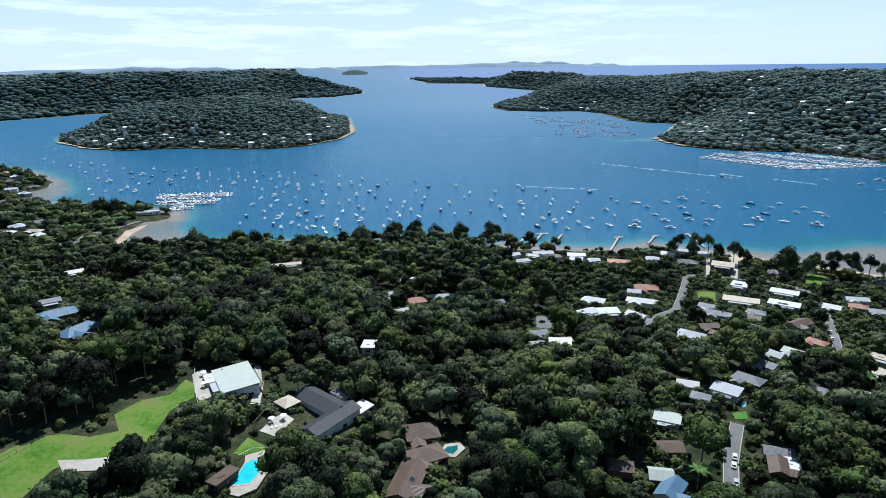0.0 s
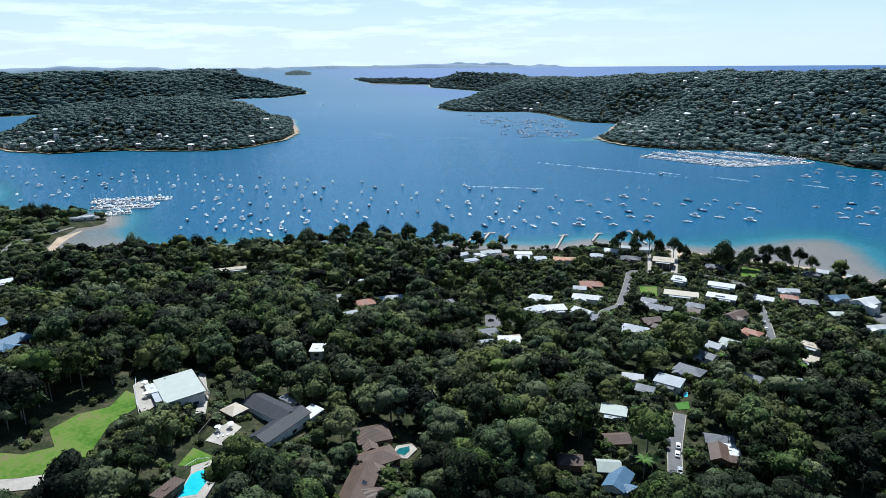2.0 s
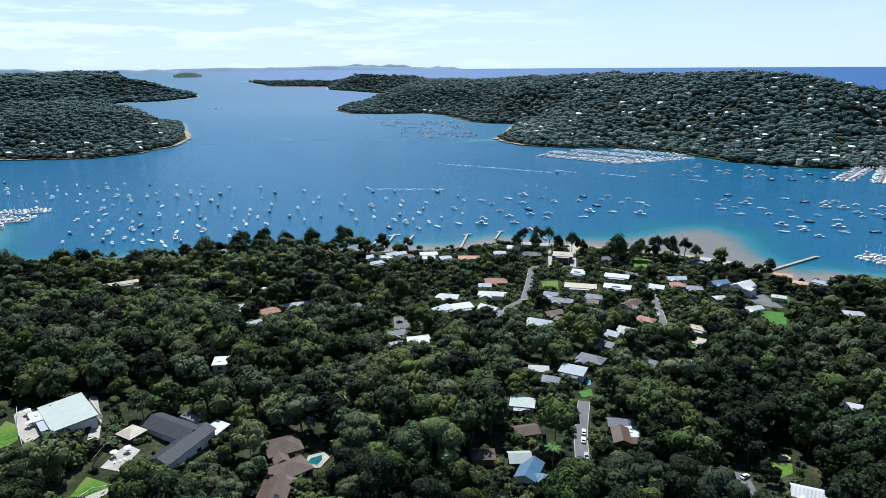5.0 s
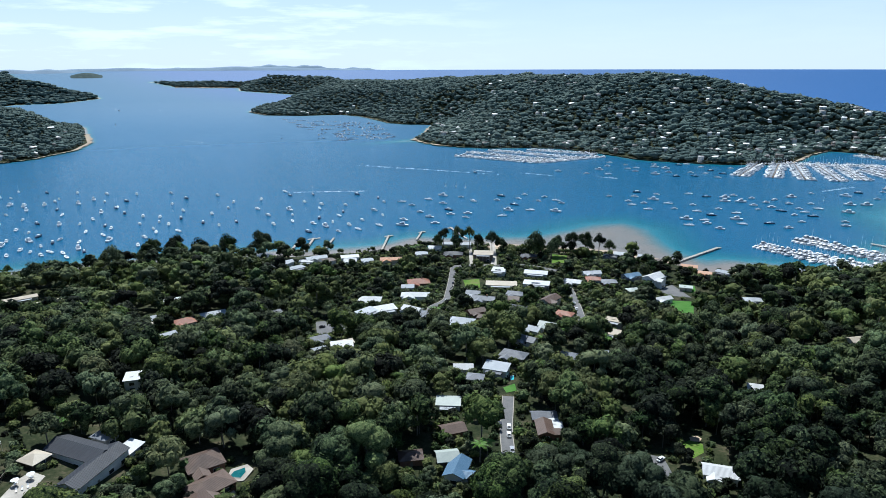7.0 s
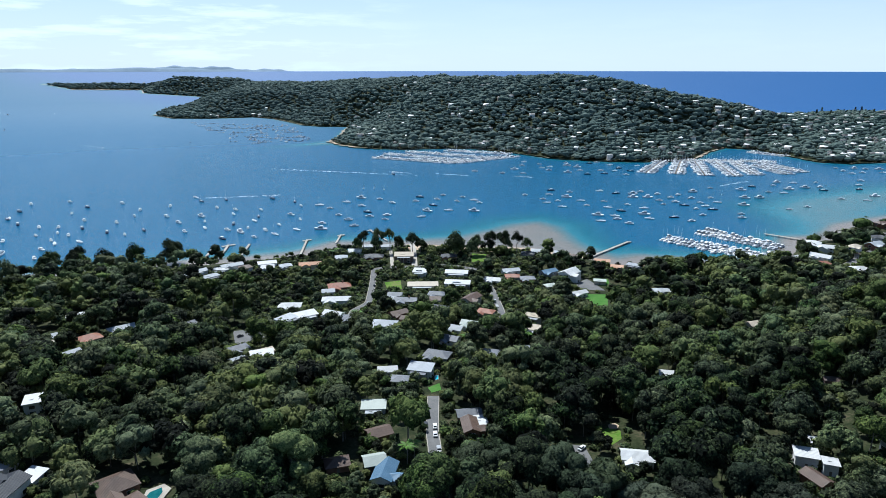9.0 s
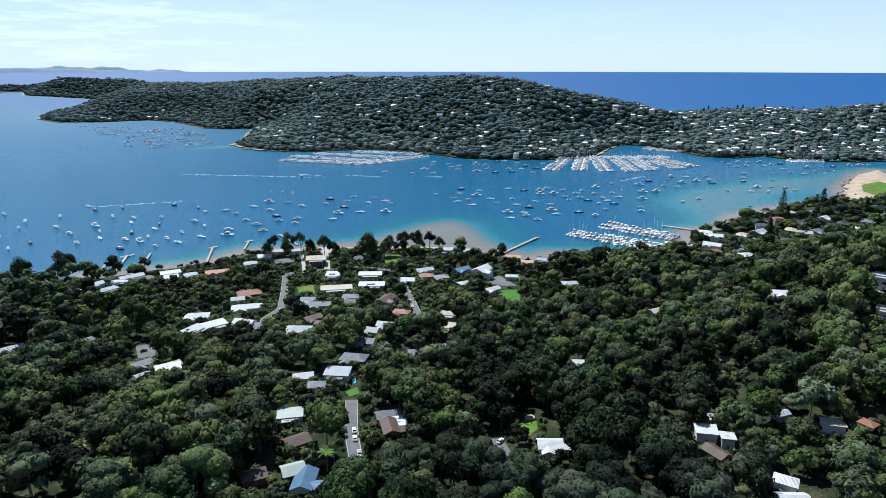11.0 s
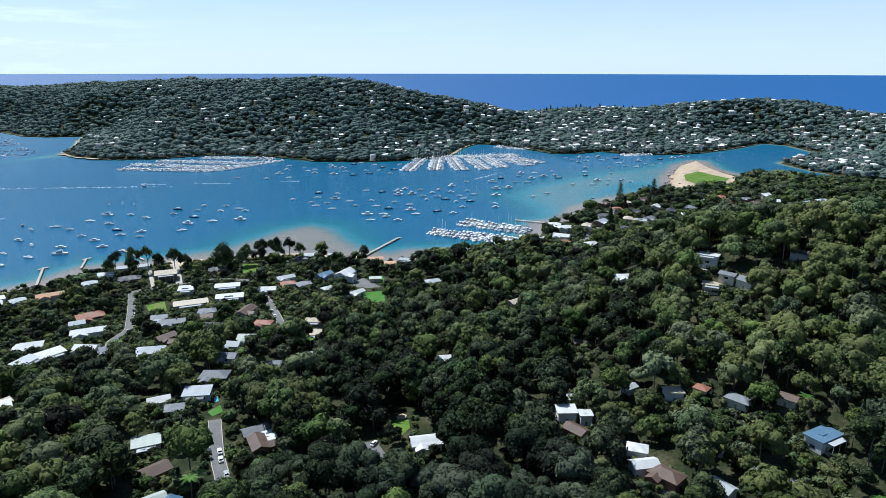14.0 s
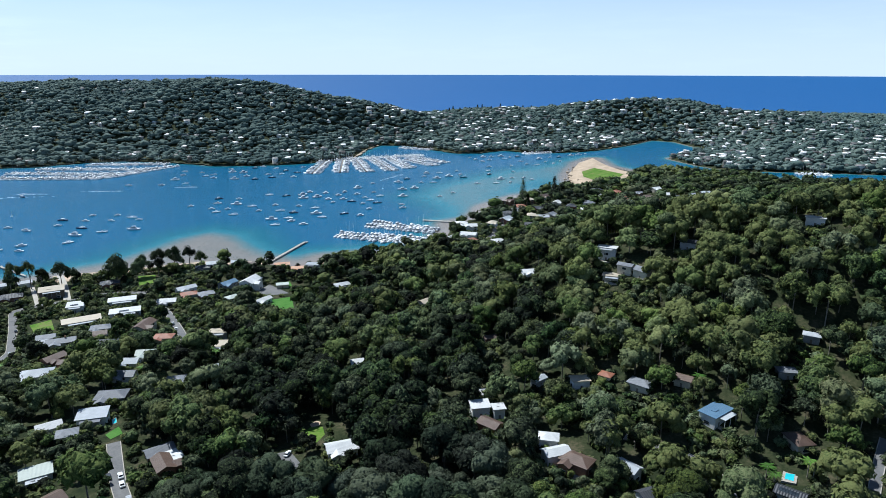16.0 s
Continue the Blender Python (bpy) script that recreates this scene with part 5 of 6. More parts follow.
moor([(-92, 1017), (-109, 929), (-46, 1009), (-42, 925), (-25, 959), (-28, 875), (-54, 847), (-74, 859), (-54, 819), (-30, 831), (-43, 802), (-75, 817), (-59, 786), (-55, 768), (-32, 764), (-66, 748), (-70, 715), (17, 966), (36, 907), (27, 872), (6, 843), (-5, 796), (12, 776), (32, 788), (62, 851), (73, 913), (71, 809), (72, 758), (111, 959), (114, 928), (126, 874), (100, 831), (100, 800), (95, 766), (146, 922), (145, 850), (138, 825), (128, 770), (116, 744), (127, 727)], 97)
moor([(139, 743), (104, 707), (136, 697), (153, 775), (163, 797), (174, 834), (154, 723), (159, 699), (205, 901), (174, 741), (201, 788), (227, 864), (227, 834), (204, 757), (186, 708), (-285, 2898), (-135, 2881), (6, 1666), (196, 1684), (440, 1016)], 97)
moor([(250, 826), (256, 800), (221, 724), (211, 698), (253, 757), (255, 727), (250, 694), (289, 828), (317, 846), (298, 795), (291, 756), (284, 731), (337, 826), (342, 794), (295, 708), (306, 728), (340, 700), (375, 789), (393, 813), (361, 726), (384, 754), (407, 787), (428, 809), (387, 716), (446, 784), (425, 762), (449, 757), (447, 739), (414, 698), (580, 976), (611, 935), (642, 917), (533, 755), (703, 925), (565, 740), (589, 767), (538, 718), (528, 696), (549, 699), (530, 665)], 152)
moor([(604, 742), (576, 714), (578, 685), (564, 656), (649, 729), (658, 703), (602, 666), (580, 633), (615, 634), (581, 609), (538, 604), (554, 591), (545, 577), (520, 578), (541, 552), (618, 607), (593, 581), (581, 560), (658, 669), (676, 688), (698, 695), (706, 670), (676, 659), (673, 634), (659, 613), (703, 642), (686, 617), (728, 652), (680, 596), (613, 551), (616, 527), (654, 543), (676, 573), (700, 579), (711, 597), (725, 625), (765, 658), (812, 666), (751, 614), (734, 588)], 152)
moor([(692, 560), (701, 524), (750, 559), (793, 591), (684, 510)], 152)
moor([(841, 635), (879, 645), (917, 636), (862, 604), (945, 651), (964, 635), (910, 605), (874, 588), (942, 601), (1000, 621), (968, 594), (948, 575), (906, 523), (814, 512), (779, 513), (812, 582), (1079, 597), (1036, 575), (1000, 553), (927, 499), (966, 512), (1114, 568), (1052, 532), (987, 501), (947, 483), (999, 485), (991, 465), (952, 420), (1175, 697), (1155, 672), (1197, 678), (1139, 646), (1165, 644), (1211, 666), (1229, 652), (1197, 627), (1222, 627), (1243, 619), (1183, 582), (1153, 553)], 152)
moor([(1157, 533), (1236, 566), (1204, 537), (1191, 514), (1270, 557), (1287, 543), (1230, 516), (1324, 532), (1348, 523), (1368, 516)], 152)
moor([(655, 963), (693, 994), (722, 1029), (731, 992), (709, 954), (728, 956), (788, 984), (766, 953), (716, 888), (771, 930), (749, 895), (734, 857), (822, 956), (843, 959), (781, 877), (764, 848), (799, 862), (841, 920), (829, 883), (788, 821), (825, 849), (879, 889)], 152)


def fleet(name, lines, label, size=9.5, gap=4.2, masts=0.5, walkway=True):
    """A marina: walkways on piles with boats berthed on both sides, packed too close to count."""
    rng = np.random.default_rng(len(name) + len(lines))
    hv, cabs, glass, decks, sticks = [], [], [], [], []

    def arrays(bm):
        bmesh.ops.triangulate(bm, faces=bm.faces[:])
        bm.verts.index_update()
        v, f = np.array([p.co[:] for p in bm.verts]), np.array([[p.index for p in q.verts] for q in bm.faces])
        bm.free()
        return v, f

    h0, c0, g0 = arrays(hull_mesh(1, 0.32, 0.12)), arrays(cabin_mesh(-0.25, 0.14, 0.13, 0.11, 0.24, 0.08)), arrays(cabin_mesh(-0.23, 0.15, 0.132, 0.16, 0.21, 0.05))
    mast = arrays(rod((0, 0, 0.1), (0, 0, 1.15), 0.007, 4))
    for (x0, y0), (x1, y1) in lines:
        a = math.atan2(y1 - y0, x1 - x0)
        run = math.hypot(x1 - x0, y1 - y0)
        z = float(sea_level(math.hypot(x0, y0)))
        nx, ny = -math.sin(a), math.cos(a)
        if walkway:
            bm = box(0, run, -1.1, 1.1, 0.5, 0.8)
            for k in range(int(run // 9) + 1):
                rod((k * 9, 1.2, -2), (k * 9, 1.2, 2.6), 0.2, 5, bm)
            v, f = arrays(bm)
            c, s = math.cos(a), math.sin(a)
            decks.append((np.stack([v[:, 0] * c - v[:, 1] * s + x0, v[:, 0] * s + v[:, 1] * c + y0, v[:, 2] + z], 1), f))
        for side in (-1, 1):
            u = 2.0
            while u < run:
                ln = size * rng.uniform(0.75, 1.25)
                t = a + (math.pi / 2 if rng.random() < 0.6 else -math.pi / 2)
                px, py = x0 + (x1 - x0) * u / run + side * nx * (ln / 2 + 1.6), y0 + (y1 - y0) * u / run + side * ny * (ln / 2 + 1.6)
                c, s = math.cos(t), math.sin(t)
                sail = rng.random() < masts

                def put(q, up=1.0):
                    w = q[0] * ln
                    return np.stack([w[:, 0] * c - w[:, 1] * s + px, w[:, 0] * s + w[:, 1] * c + py, w[:, 2] * up + z], 1), q[1]

                hv.append(put(h0))
                cabs.append(put(c0, 0.7 if sail else 1.2))
                glass.append(put(g0, 0.7 if sail else 1.2))
                if sail:
                    sticks.append(put(mast))
                u += gap * rng.uniform(0.85, 1.3)
    v, f = join(hv + cabs + sticks)
    tagged(new(name, mesh_from(name, v, f, M_FLEET)), label, "boats", kind="stuff")
    v, f = join(glass)
    tagged(new("boat_windows", mesh_from("boat_windows", v, f, M_GLASS)), "dark cabin windows of the berthed boats", "boats", kind="stuff")
    if decks:
        v, f = join(decks)
        tagged(new("pontoons", mesh_from("pontoons", v, f, M_TIMBER)), "grey timber marina walkways on piles", "pontoon", kind="structure")


fleet("near_marina_boats", [((526, 484), (564, 372)), ((585, 485), (602, 398)), ((534, 441), (558, 374))], "rows of white yachts and cruisers in the near marina", 12.5, 4.6, 0.4)
fleet("west_marina_boats", [((-409, 902), (-307, 916)), ((-389, 862), (-313, 865)), ((-360, 826), (-329, 831))], "rows of white boats at the western marina", 13, 4.4, 0.3)
fleet("far_marina_boats", [((492, 1227), (599, 1082)), ((534, 1266), (639, 1087)), ((589, 1277), (707, 1092)), ((599, 1082), (755, 1106)), ((671, 1258), (763, 1134))],
      "densely packed white boats in the far marina", 12, 4.2)
fleet("east_marina_boats", [((831, 819), (965, 911)), ((869, 787), (999, 895)), ((901, 752), (1019, 878)), ((938, 722), (1048, 854)), ((981, 713), (1075, 832)),
                            ((1080, 695), (1122, 839)), ((1034, 695), (1081, 794)), ((1235, 925), (1243, 838)), ((964, 934), (1151, 803))],
      "rows of white yachts in the eastern marina", 12, 4.6, 0.45)
fleet("creek_marina_boats", [((1295, 629), (1351, 594)), ((1374, 576), (1386, 610)), ((1519, 314), (1628, 265)), ((1308, 95), (1334, 44))], "white boats berthed along the creek", 12, 5, 0.6)


def far_moorings():
    """The crowd of moored boats off the far northern shore."""
    rng = np.random.default_rng(21)
    places = []
    while len(places) < 165:
        u, v = rng.random(), rng.random()
        ax, ay = (275, 2284)
        bx, by = (531, 2022)
        cx, cy = (290, 1559)
        dx, dy = (471, 1576)
        x = (ax * (1 - u) + bx * u) * (1 - v) + (cx * (1 - u) + dx * u) * v
        y = (ay * (1 - u) + by * u) * (1 - v) + (cy * (1 - u) + dy * u) * v
        if float(land(x, y)[1]) < -25:
            places.append((x, y))
    for x, y in places[:70]:
        moor([(x, y)], 70)
    lines = [((x, y), (x + 1.5, y + 4)) for x, y in places[70:]]
    fleet("distant_moored_boats", lines, "distant white boats moored off the northern shore", 8.5, 60, 0.5, False)


far_moorings()


# ---- jetties, cars, pines ----
def jetty(points, width, label, head=None):
    e = new("jetty")
    x0, y0 = points[0]
    e.location = (x0, y0, 0)
    for (ax, ay), (bx, by) in zip(points, points[1:]):
        a, run = math.degrees(math.atan2(by - ay, bx - ax)), math.hypot(bx - ax, by - ay)
        m = pose(ax - x0, ay - y0, 0, 0, 0, a)
        part("deck", box(-0.5, run + 0.5, -width / 2, width / 2, 1.3, 1.55), M_CONCRETE, e, "bleached plank deck", m)
        for k in range(int(run // 6) + 1):
            for s in (-1, 1):
                part("pile", rod((k * 6, s * width / 2, -2), (k * 6, s * width / 2, 2.4), 0.16, 6), M_TIMBER, e, m=m)
    if head:
        bx, by = points[-1]
        part("landing", box(-head / 2, head / 2, -1.6, 1.6, 0.5, 0.85), M_CONCRETE, e, "floating landing stage", pose(bx - x0, by - y0, 0, 0, 0, 10))
    tagged(e, label, "jetty", "jetties along the shore")


jetty([(75, 633), (90, 672)], 2.4, "pale timber jetty from the shore")
jetty([(88, 628), (105, 674)], 2.4, "pale timber jetty with a landing", 14)
jetty([(101, 611), (125, 667)], 2.4, "pale timber jetty from the shore")
jetty([(158, 597), (183, 656)], 2.2, "pale timber jetty with a landing", 10)
jetty([(206, 629), (222, 659)], 2.0, "short pale jetty with a landing", 9)
jetty([(257, 613), (257, 635), (258, 665)], 2.0, "bent pale timber jetty", 6)
jetty([(405, 463), (480, 489)], 3.0, "long pale wharf with white piles", 8)
jetty([(651, 401), (636, 443)], 4.0, "long grey marina wharf")
jetty([(7, 655), (15, 683)], 2.0, "small pale timber jetty", 6)


def car(x, y, turn, mat, word):
    e = new("car")
    z = ground_z(x, y) + 0.27
    e.matrix_basis = pose(x, y, z, 0, 0, turn)
    part("body", box(-2.15, 2.15, -0.88, 0.88, 0.32, 0.92, bevel=0.14), mat, e)
    part("cabin", cabin_mesh(-1.5, 0.45, 0.78, 0.9, 1.45, 0.6), M_GLASS, e, "dark glazed cabin")
    part("roof", box(-1.2, 0.35, -0.6, 0.6, 1.43, 1.5, bevel=0.03), mat, e)
    for sx in (-1.35, 1.35):
        for sy in (-0.86, 0.86):
            part("wheel", rod((sx, sy - 0.1, 0.33), (sx, sy + 0.1, 0.33), 0.33, 10), M_TYRE, e)
    tagged(e, f"{word} car parked beside the road", "car", "parked cars")


CAR_PAINT = {
    "white": material("white car paint", ((0.7, 0.7, 0.7), (0.8, 0.8, 0.8)), 2, 0.25),
    "dark": material("dark car paint", ((0.03, 0.03, 0.035), (0.06, 0.06, 0.07)), 2, 0.25),
    "silver": material("silver car paint", ((0.4, 0.41, 0.42), (0.5, 0.51, 0.52)), 2, 0.3, metal=0.5),
    "red": material("red car paint", ((0.3, 0.03, 0.03), (0.36, 0.05, 0.04)), 2, 0.25)}
for cx, cy, a, c in ((113, 221, 66, "white"), (110, 215, 66, "white"), (104, 200, 66, "white"), (110, 224, 66, "dark"), (99, 200, 66, "white"),
                     (106, 204, 66, "silver"), (241, 371, 60, "white"), (248, 385, 60, "white"), (163, 428, 75, "silver"), (187, 475, 75, "dark"),
                     (161, 181, 20, "white"), (154, 172, 20, "dark"), (64, 399, 10, "dark"), (72, 396, 10, "white"), (143, 385, 60, "dark"), (-384, 663, 60, "white"),
                     (629, 336, 30, "white"), (650, 343, 30, "silver"), (707, 362, 60, "white"), (606, 329, 30, "white")):
    car(cx, cy, a, CAR_PAINT[c], c)


def norfolk_pine(x, y, high):
    """A straight pine with flat whorls of branches that shorten towards the top."""
    rng = np.random.default_rng(int(abs(x * 7 + y)))
    e = new("norfolk_pine")
    e.location = (x, y, ground_z(x, y))
    part("trunk", rod((0, 0, -0.5), (0, 0, high), 0.45, 7), M_BARK, e)
    chunks = []
    for k in range(16):
        u = 0.15 + 0.85 * k / 16
        r = high * 0.27 * (1.02 - u) + 0.5
        n = 80
        a, q = rng.uniform(0, 6.28, n), np.sqrt(rng.uniform(0.05, 1, n)) * r
        p = np.stack([np.cos(a) * q, np.sin(a) * q, u * high + rng.normal(0, 0.25, n) - q * 0.12], 1)
        tri = p[:, None, :] + rng.standard_normal((n, 3, 3)) * np.array([0.8, 0.8, 0.3])
        chunks.append((tri.reshape(-1, 3), np.arange(3 * n).reshape(-1, 3)))
    v, f = join(chunks)
    hang("crown", mesh_from("crown", v, f, M_LEAF_OB), e)
    CLEAR.append((x, y, 6, 3.0))
    tagged(e, "tall dark norfolk pine in tiers of flat branches", "tree", "norfolk pines")


for px, py, hh in ((779, 378, 36), (842, 360, 34), (886, 327, 22), (769, 366, 20), (700, 350, 18)):
    norfolk_pine(px, py, hh)
for k in range(22):  # the row of pines along the ocean front
    bb, dd = radians(57.5 + k * 0.55 + 0.25 * math.sin(k * 5.1)), 2180 + 45 * math.sin(k * 2.3)
    norfolk_pine(dd * math.sin(bb), dd * math.cos(bb), 19 + 5 * math.sin(k * 1.7))


def sailing_dinghy(x, y):
    e = new("sailing_dinghy")
    e.matrix_basis = pose(x, y, 0.05, 8, 0, 40)
    part("hull", hull_mesh(5, 1.8, 0.5), M_GEL, e)
    part("mast", rod((0.6, 0, 0.3), (0.4, 0, 8), 0.06), M_ALLOY, e)
    part("sail", slab([(0.5, 0, 0.9), (-2.2, 0.5, 1.1), (-0.6, 0.35, 4.5), (0.42, 0, 7.8)], 0.03), M_GEL, e, "white triangular sail")
    tagged(e, "small dinghy under a white triangular sail", "boat", "sailing dinghies")


for place in ((347, 914), (362, 908), (370, 890), (785, 623), (-238, 2266)):
    sailing_dinghy(*place)


def rocks():
    """Boulders of the breakwater round the sandy point."""
    rng = np.random.default_rng(9)
    cv, cf = ico(1)
    ends = [(979, 385), (1040, 418), (1099, 443), (1181, 464)]
    for (ax, ay), (bx, by) in zip(ends, ends[1:]):
        for k in range(9):
            u = rng.random()
            r = rng.uniform(0.8, 2.4)
            x, y = ax + (bx - ax) * u + rng.normal(0, 4), ay + (by - ay) * u + rng.normal(0, 4)
            v = cv * (1 + 0.2 * rng.standard_normal(len(cv)))[:, None] * np.array([r, r, r * 0.7])
            ob = new("boulder", mesh_from("boulder", v, cf, M_STONE))
            ob.location = (x, y, max(ground_z(x, y), 0.0) + 0.9)
            tagged(ob, "rough sandstone boulder on the shore edge", "rock", "breakwater rocks")


rocks()


def palm(x, y, high, size, word):
    """A palm or tree fern: a ringed stem and drooping fronds of many leaflets."""
    rng = np.random.default_rng(int(abs(x * 13 + y * 3)))
    e = new("palm")
    e.location = (x, y, ground_z(x, y))
    part("trunk", rod((0, 0, -0.5), (0.2, 0, high), 0.22, 7), M_BARK, e)
    fronds = []
    for k in range(11):
        a, droop = k * 2.399, rng.uniform(0.25, 0.8)
        chunks = []
        for u in np.linspace(0.1, 1, 12):
            c = np.array([math.cos(a) * u * size, math.sin(a) * u * size, high + size * (0.45 * u - droop * u * u)])
            side = np.array([-math.sin(a), math.cos(a), -0.25]) * size * 0.24 * math.sin(math.pi * (0.12 + 0.85 * u))
            way = np.array([math.cos(a), math.sin(a), 0.1]) * size * 0.1
            for s in (-1, 1):
                chunks.append((np.array([c, c + way, c + way * 0.9 + side * np.array([s, s, 1])]), np.array([[0, 1, 2]])))
        fronds += chunks
    v, f = join(fronds)
    hang("crown", mesh_from("crown", v, f, M_FERN), e)
    CLEAR.append((x, y, 3.5, 2.0))
    tagged(e, word, "palm", "garden palms and ferns")


M_FERN = material("bright fern fronds", ((0.05, 0.11, 0.02), (0.1, 0.19, 0.035)), 2, 0.5, per_object=0.4, spec=0.08)
for px, py, hh, ss in ((188, 573, 9, 3), (183, 572, 8, 3), (136, 384, 9, 3), (137, 378, 10, 3), (163, 333, 8, 3), (174, 340, 7, 3), (178, 308, 7, 3.2), (188, 314, 8, 3.2),
                       (202, 321, 6, 3), (218, 305, 7, 3), (218, 300, 6, 3), (288, 48, 7, 3.2), (288, 45, 6, 3), (244, 13, 6, 3.2), (242, 10, 5, 3),
                       (252, 0, 7, 3.2), (252, -2, 6, 3), (237, 73, 8, 3.2), (90, 200, 9, 3.6), (94, 202, 8, 3.4)):
    palm(px, py, hh, ss, "slender palm with arching green fronds in a garden")
for px, py in ((-67, 275), (-63, 273), (-57, 278), (-51, 278), (-46, 278), (-39, 277), (-70, 279)):
    palm(px, py, 3.0, 3.2, "pale green tree fern behind the dark-roofed house")


def fence(points, high, mat, label, gap=1.2):
    """A low balustrade or fence: posts and rails along a line."""
    e = new("fence")
    x0, y0 = points[0]
    e.location = (x0, y0, 0)
    for (ax, ay), (bx, by) in zip(points, points[1:]):
        run = math.hypot(bx - ax, by - ay)
        n = max(1, int(run / gap))
        za, zb = ground_z(ax, ay) + 0.45, ground_z(bx, by) + 0.45
        a, c = Vector((ax - x0, ay - y0, za + high)), Vector((bx - x0, by - y0, zb + high))
        part("rail", rod(a, c, 0.09, 5), mat, e)
        for k in range(n):
            p = a.lerp(c, k / n)
            part("post", rod(p - Vector((0, 0, high + 0.6)), p, 0.08, 5), mat, e)
    tagged(e, label, "fence", "garden fences")


fence([(-75, 202), (-72, 207), (-65, 209)], 0.9, M_FRAME, "white balustrade round the pool terrace", 0.9)
fence([(-76, 223), (-74, 236), (-72, 250)], 1.7, M_TIMBER, "dark timber paling fence between gardens", 0.9)
fence([(-115, 268), (-108, 249), (-102, 236)], 1.0, M_FRAME, "pale garden balustrade beside the lawn", 0.9)
fence([(-154, 193), (-150, 200), (-146, 206)], 1.1, M_TIMBER, "post and rail fence along the lawn", 2.2)


def garden_table(x, y, turn):
    """A small outdoor table with a parasol."""
    e = new("garden_table")
    e.matrix_basis = pose(x, y, ground_z(x, y) + 0.24, 0, 0, turn)
    part("tabletop", box(-0.9, 0.9, -0.5, 0.5, 0.7, 0.76, bevel=0.02), M_FRAME, e)
    for sx in (-0.8, 0.8):
        for sy in (-0.4, 0.4):
            part("leg", rod((sx, sy, 0), (sx, sy, 0.7), 0.035, 5), M_TIMBER, e)
    part("pole", rod((0, 0, 0), (0, 0, 2.5), 0.03, 5), M_ALLOY, e)
    canopy = bmesh.new()
    bmesh.ops.create_cone(canopy, cap_ends=True, segments=8, radius1=1.4, radius2=0.05, depth=0.5, matrix=Matrix.Translation((0, 0, 2.4)))
    part("parasol", canopy, M_GEL, e, "white fabric parasol")
    tagged(e, "outdoor table with a white parasol on a terrace", "table", "garden tables")


def sun_lounger(x, y, turn):
    e = new("sun_lounger")
    e.matrix_basis = pose(x, y, ground_z(x, y) + 0.24, 0, 0, turn)
    part("bed", box(-0.9, 0.5, -0.32, 0.32, 0.3, 0.38, bevel=0.02), M_FRAME, e)
    part("backrest", box(0, 0.75, -0.32, 0.32, -0.04, 0.04, bevel=0.02), M_FRAME, e, m=pose(0.5, 0, 0.34, 0, -40, 0))
    for sx in (-0.8, 0.4):
        for sy in (-0.26, 0.26):
            part("leg", rod((sx, sy, 0), (sx, sy, 0.3), 0.03, 5), M_ALLOY, e)
    tagged(e, "white slatted sun lounger on paving", "lounger", "sun loungers")


for gx, gy in ((-70, 228), (-66, 231), (-105, 252), (-109, 262)):
    garden_table(gx, gy, gx * 17)
for gx, gy in ((-69, 224), (-67.5, 225), (-66, 226), (-74.5, 190), (-74, 193)):
    sun_lounger(gx, gy, 100)


# ---- far ranges, wakes ----
def far_ranges():
    """The low ranges that close the bay to the north, haze in their colour."""
    for b0, b1, d, high, seed in ((-36, 14.5, 4560, 30, 1), (-8.6, -6.4, 4300, 40, 2), (-36, -8, 4480, 36, 4), (-2.5, 15.6, 4620, 44, 3)):
        b = np.radians(np.linspace(b0, b1, 160))
        u = np.linspace(0, 1, 160)
        env = np.minimum(1, np.minimum(u, 1 - u) * 14)
        rough = 0.0 if b1 - b0 < 5 else 1.0
        env = env if rough else np.sin(u * math.pi) ** 0.6
        h = high * (0.55 + rough * (0.25 * np.sin(u * 9 + seed) + 0.12 * np.sin(u * 31 + seed * 2) + 0.06 * np.sin(u * 83))) * env
        rows = []
        for k, (dd, s) in enumerate(((d - 60, 0.0), (d - 20, 0.75), (d + 10, 1.0), (d + 80, 0.0))):
            rows.append(np.stack([np.sin(b) * dd, np.cos(b) * dd, sea_level(dd) - 2 + h * s + np.zeros(160)], 1))
        # ranges and small isle both carry their haze in the base colour
        me = mesh_from("far_range", np.concatenate(rows), grid_faces(160, 4), M_RANGE if rough else M_HAZY_WOODS, smooth_shade=True)
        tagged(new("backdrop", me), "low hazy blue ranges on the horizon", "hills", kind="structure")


far_ranges()


def wake(a, b, width):
    (ax, ay), (bx, by) = a, b
    way = Vector((bx - ax, by - ay)).normalized()
    n = Vector((-way.y, way.x))
    rng = random.Random(int(ax))
    vs, fs = [], []
    k = 0
    for s in range(90):
        u = rng.random() ** 0.7
        w = width * (0.25 + 0.75 * u)
        off = rng.uniform(-w, w)
        p = Vector((ax + (bx - ax) * u, ay + (by - ay) * u)) + n * off
        ln, wd = rng.uniform(1.5, 6), rng.uniform(0.15, 0.6) * (1.4 - u)
        z = float(sea_level(p.length)) + 0.06
        for sx, sy in ((-1, -1), (1, -1), (1, 1), (-1, 1)):
            q = p + way * ln * sx * 0.5 + n * wd * sy
            vs.append((q.x, q.y, z))
        fs.append((k, k + 1, k + 2, k + 3))
        k += 4
    tagged(new("wake", mesh_from("wake", vs, fs, M_FOAM)), "broken white wake on the water", "wake", kind="stuff")


wake((469, 985), (269, 1179), 4)
wake((473, 1010), (449, 1045), 5)
wake((111, 955), (224, 921), 5)
wake((443, 1016), (280, 1165), 6)
wake((14, 1652), (-55, 1786), 9)
wake((-277, 2870), (-343, 3092), 12)
wake((509, 988), (551, 939), 4)
wake((612, 903), (634, 877), 4)
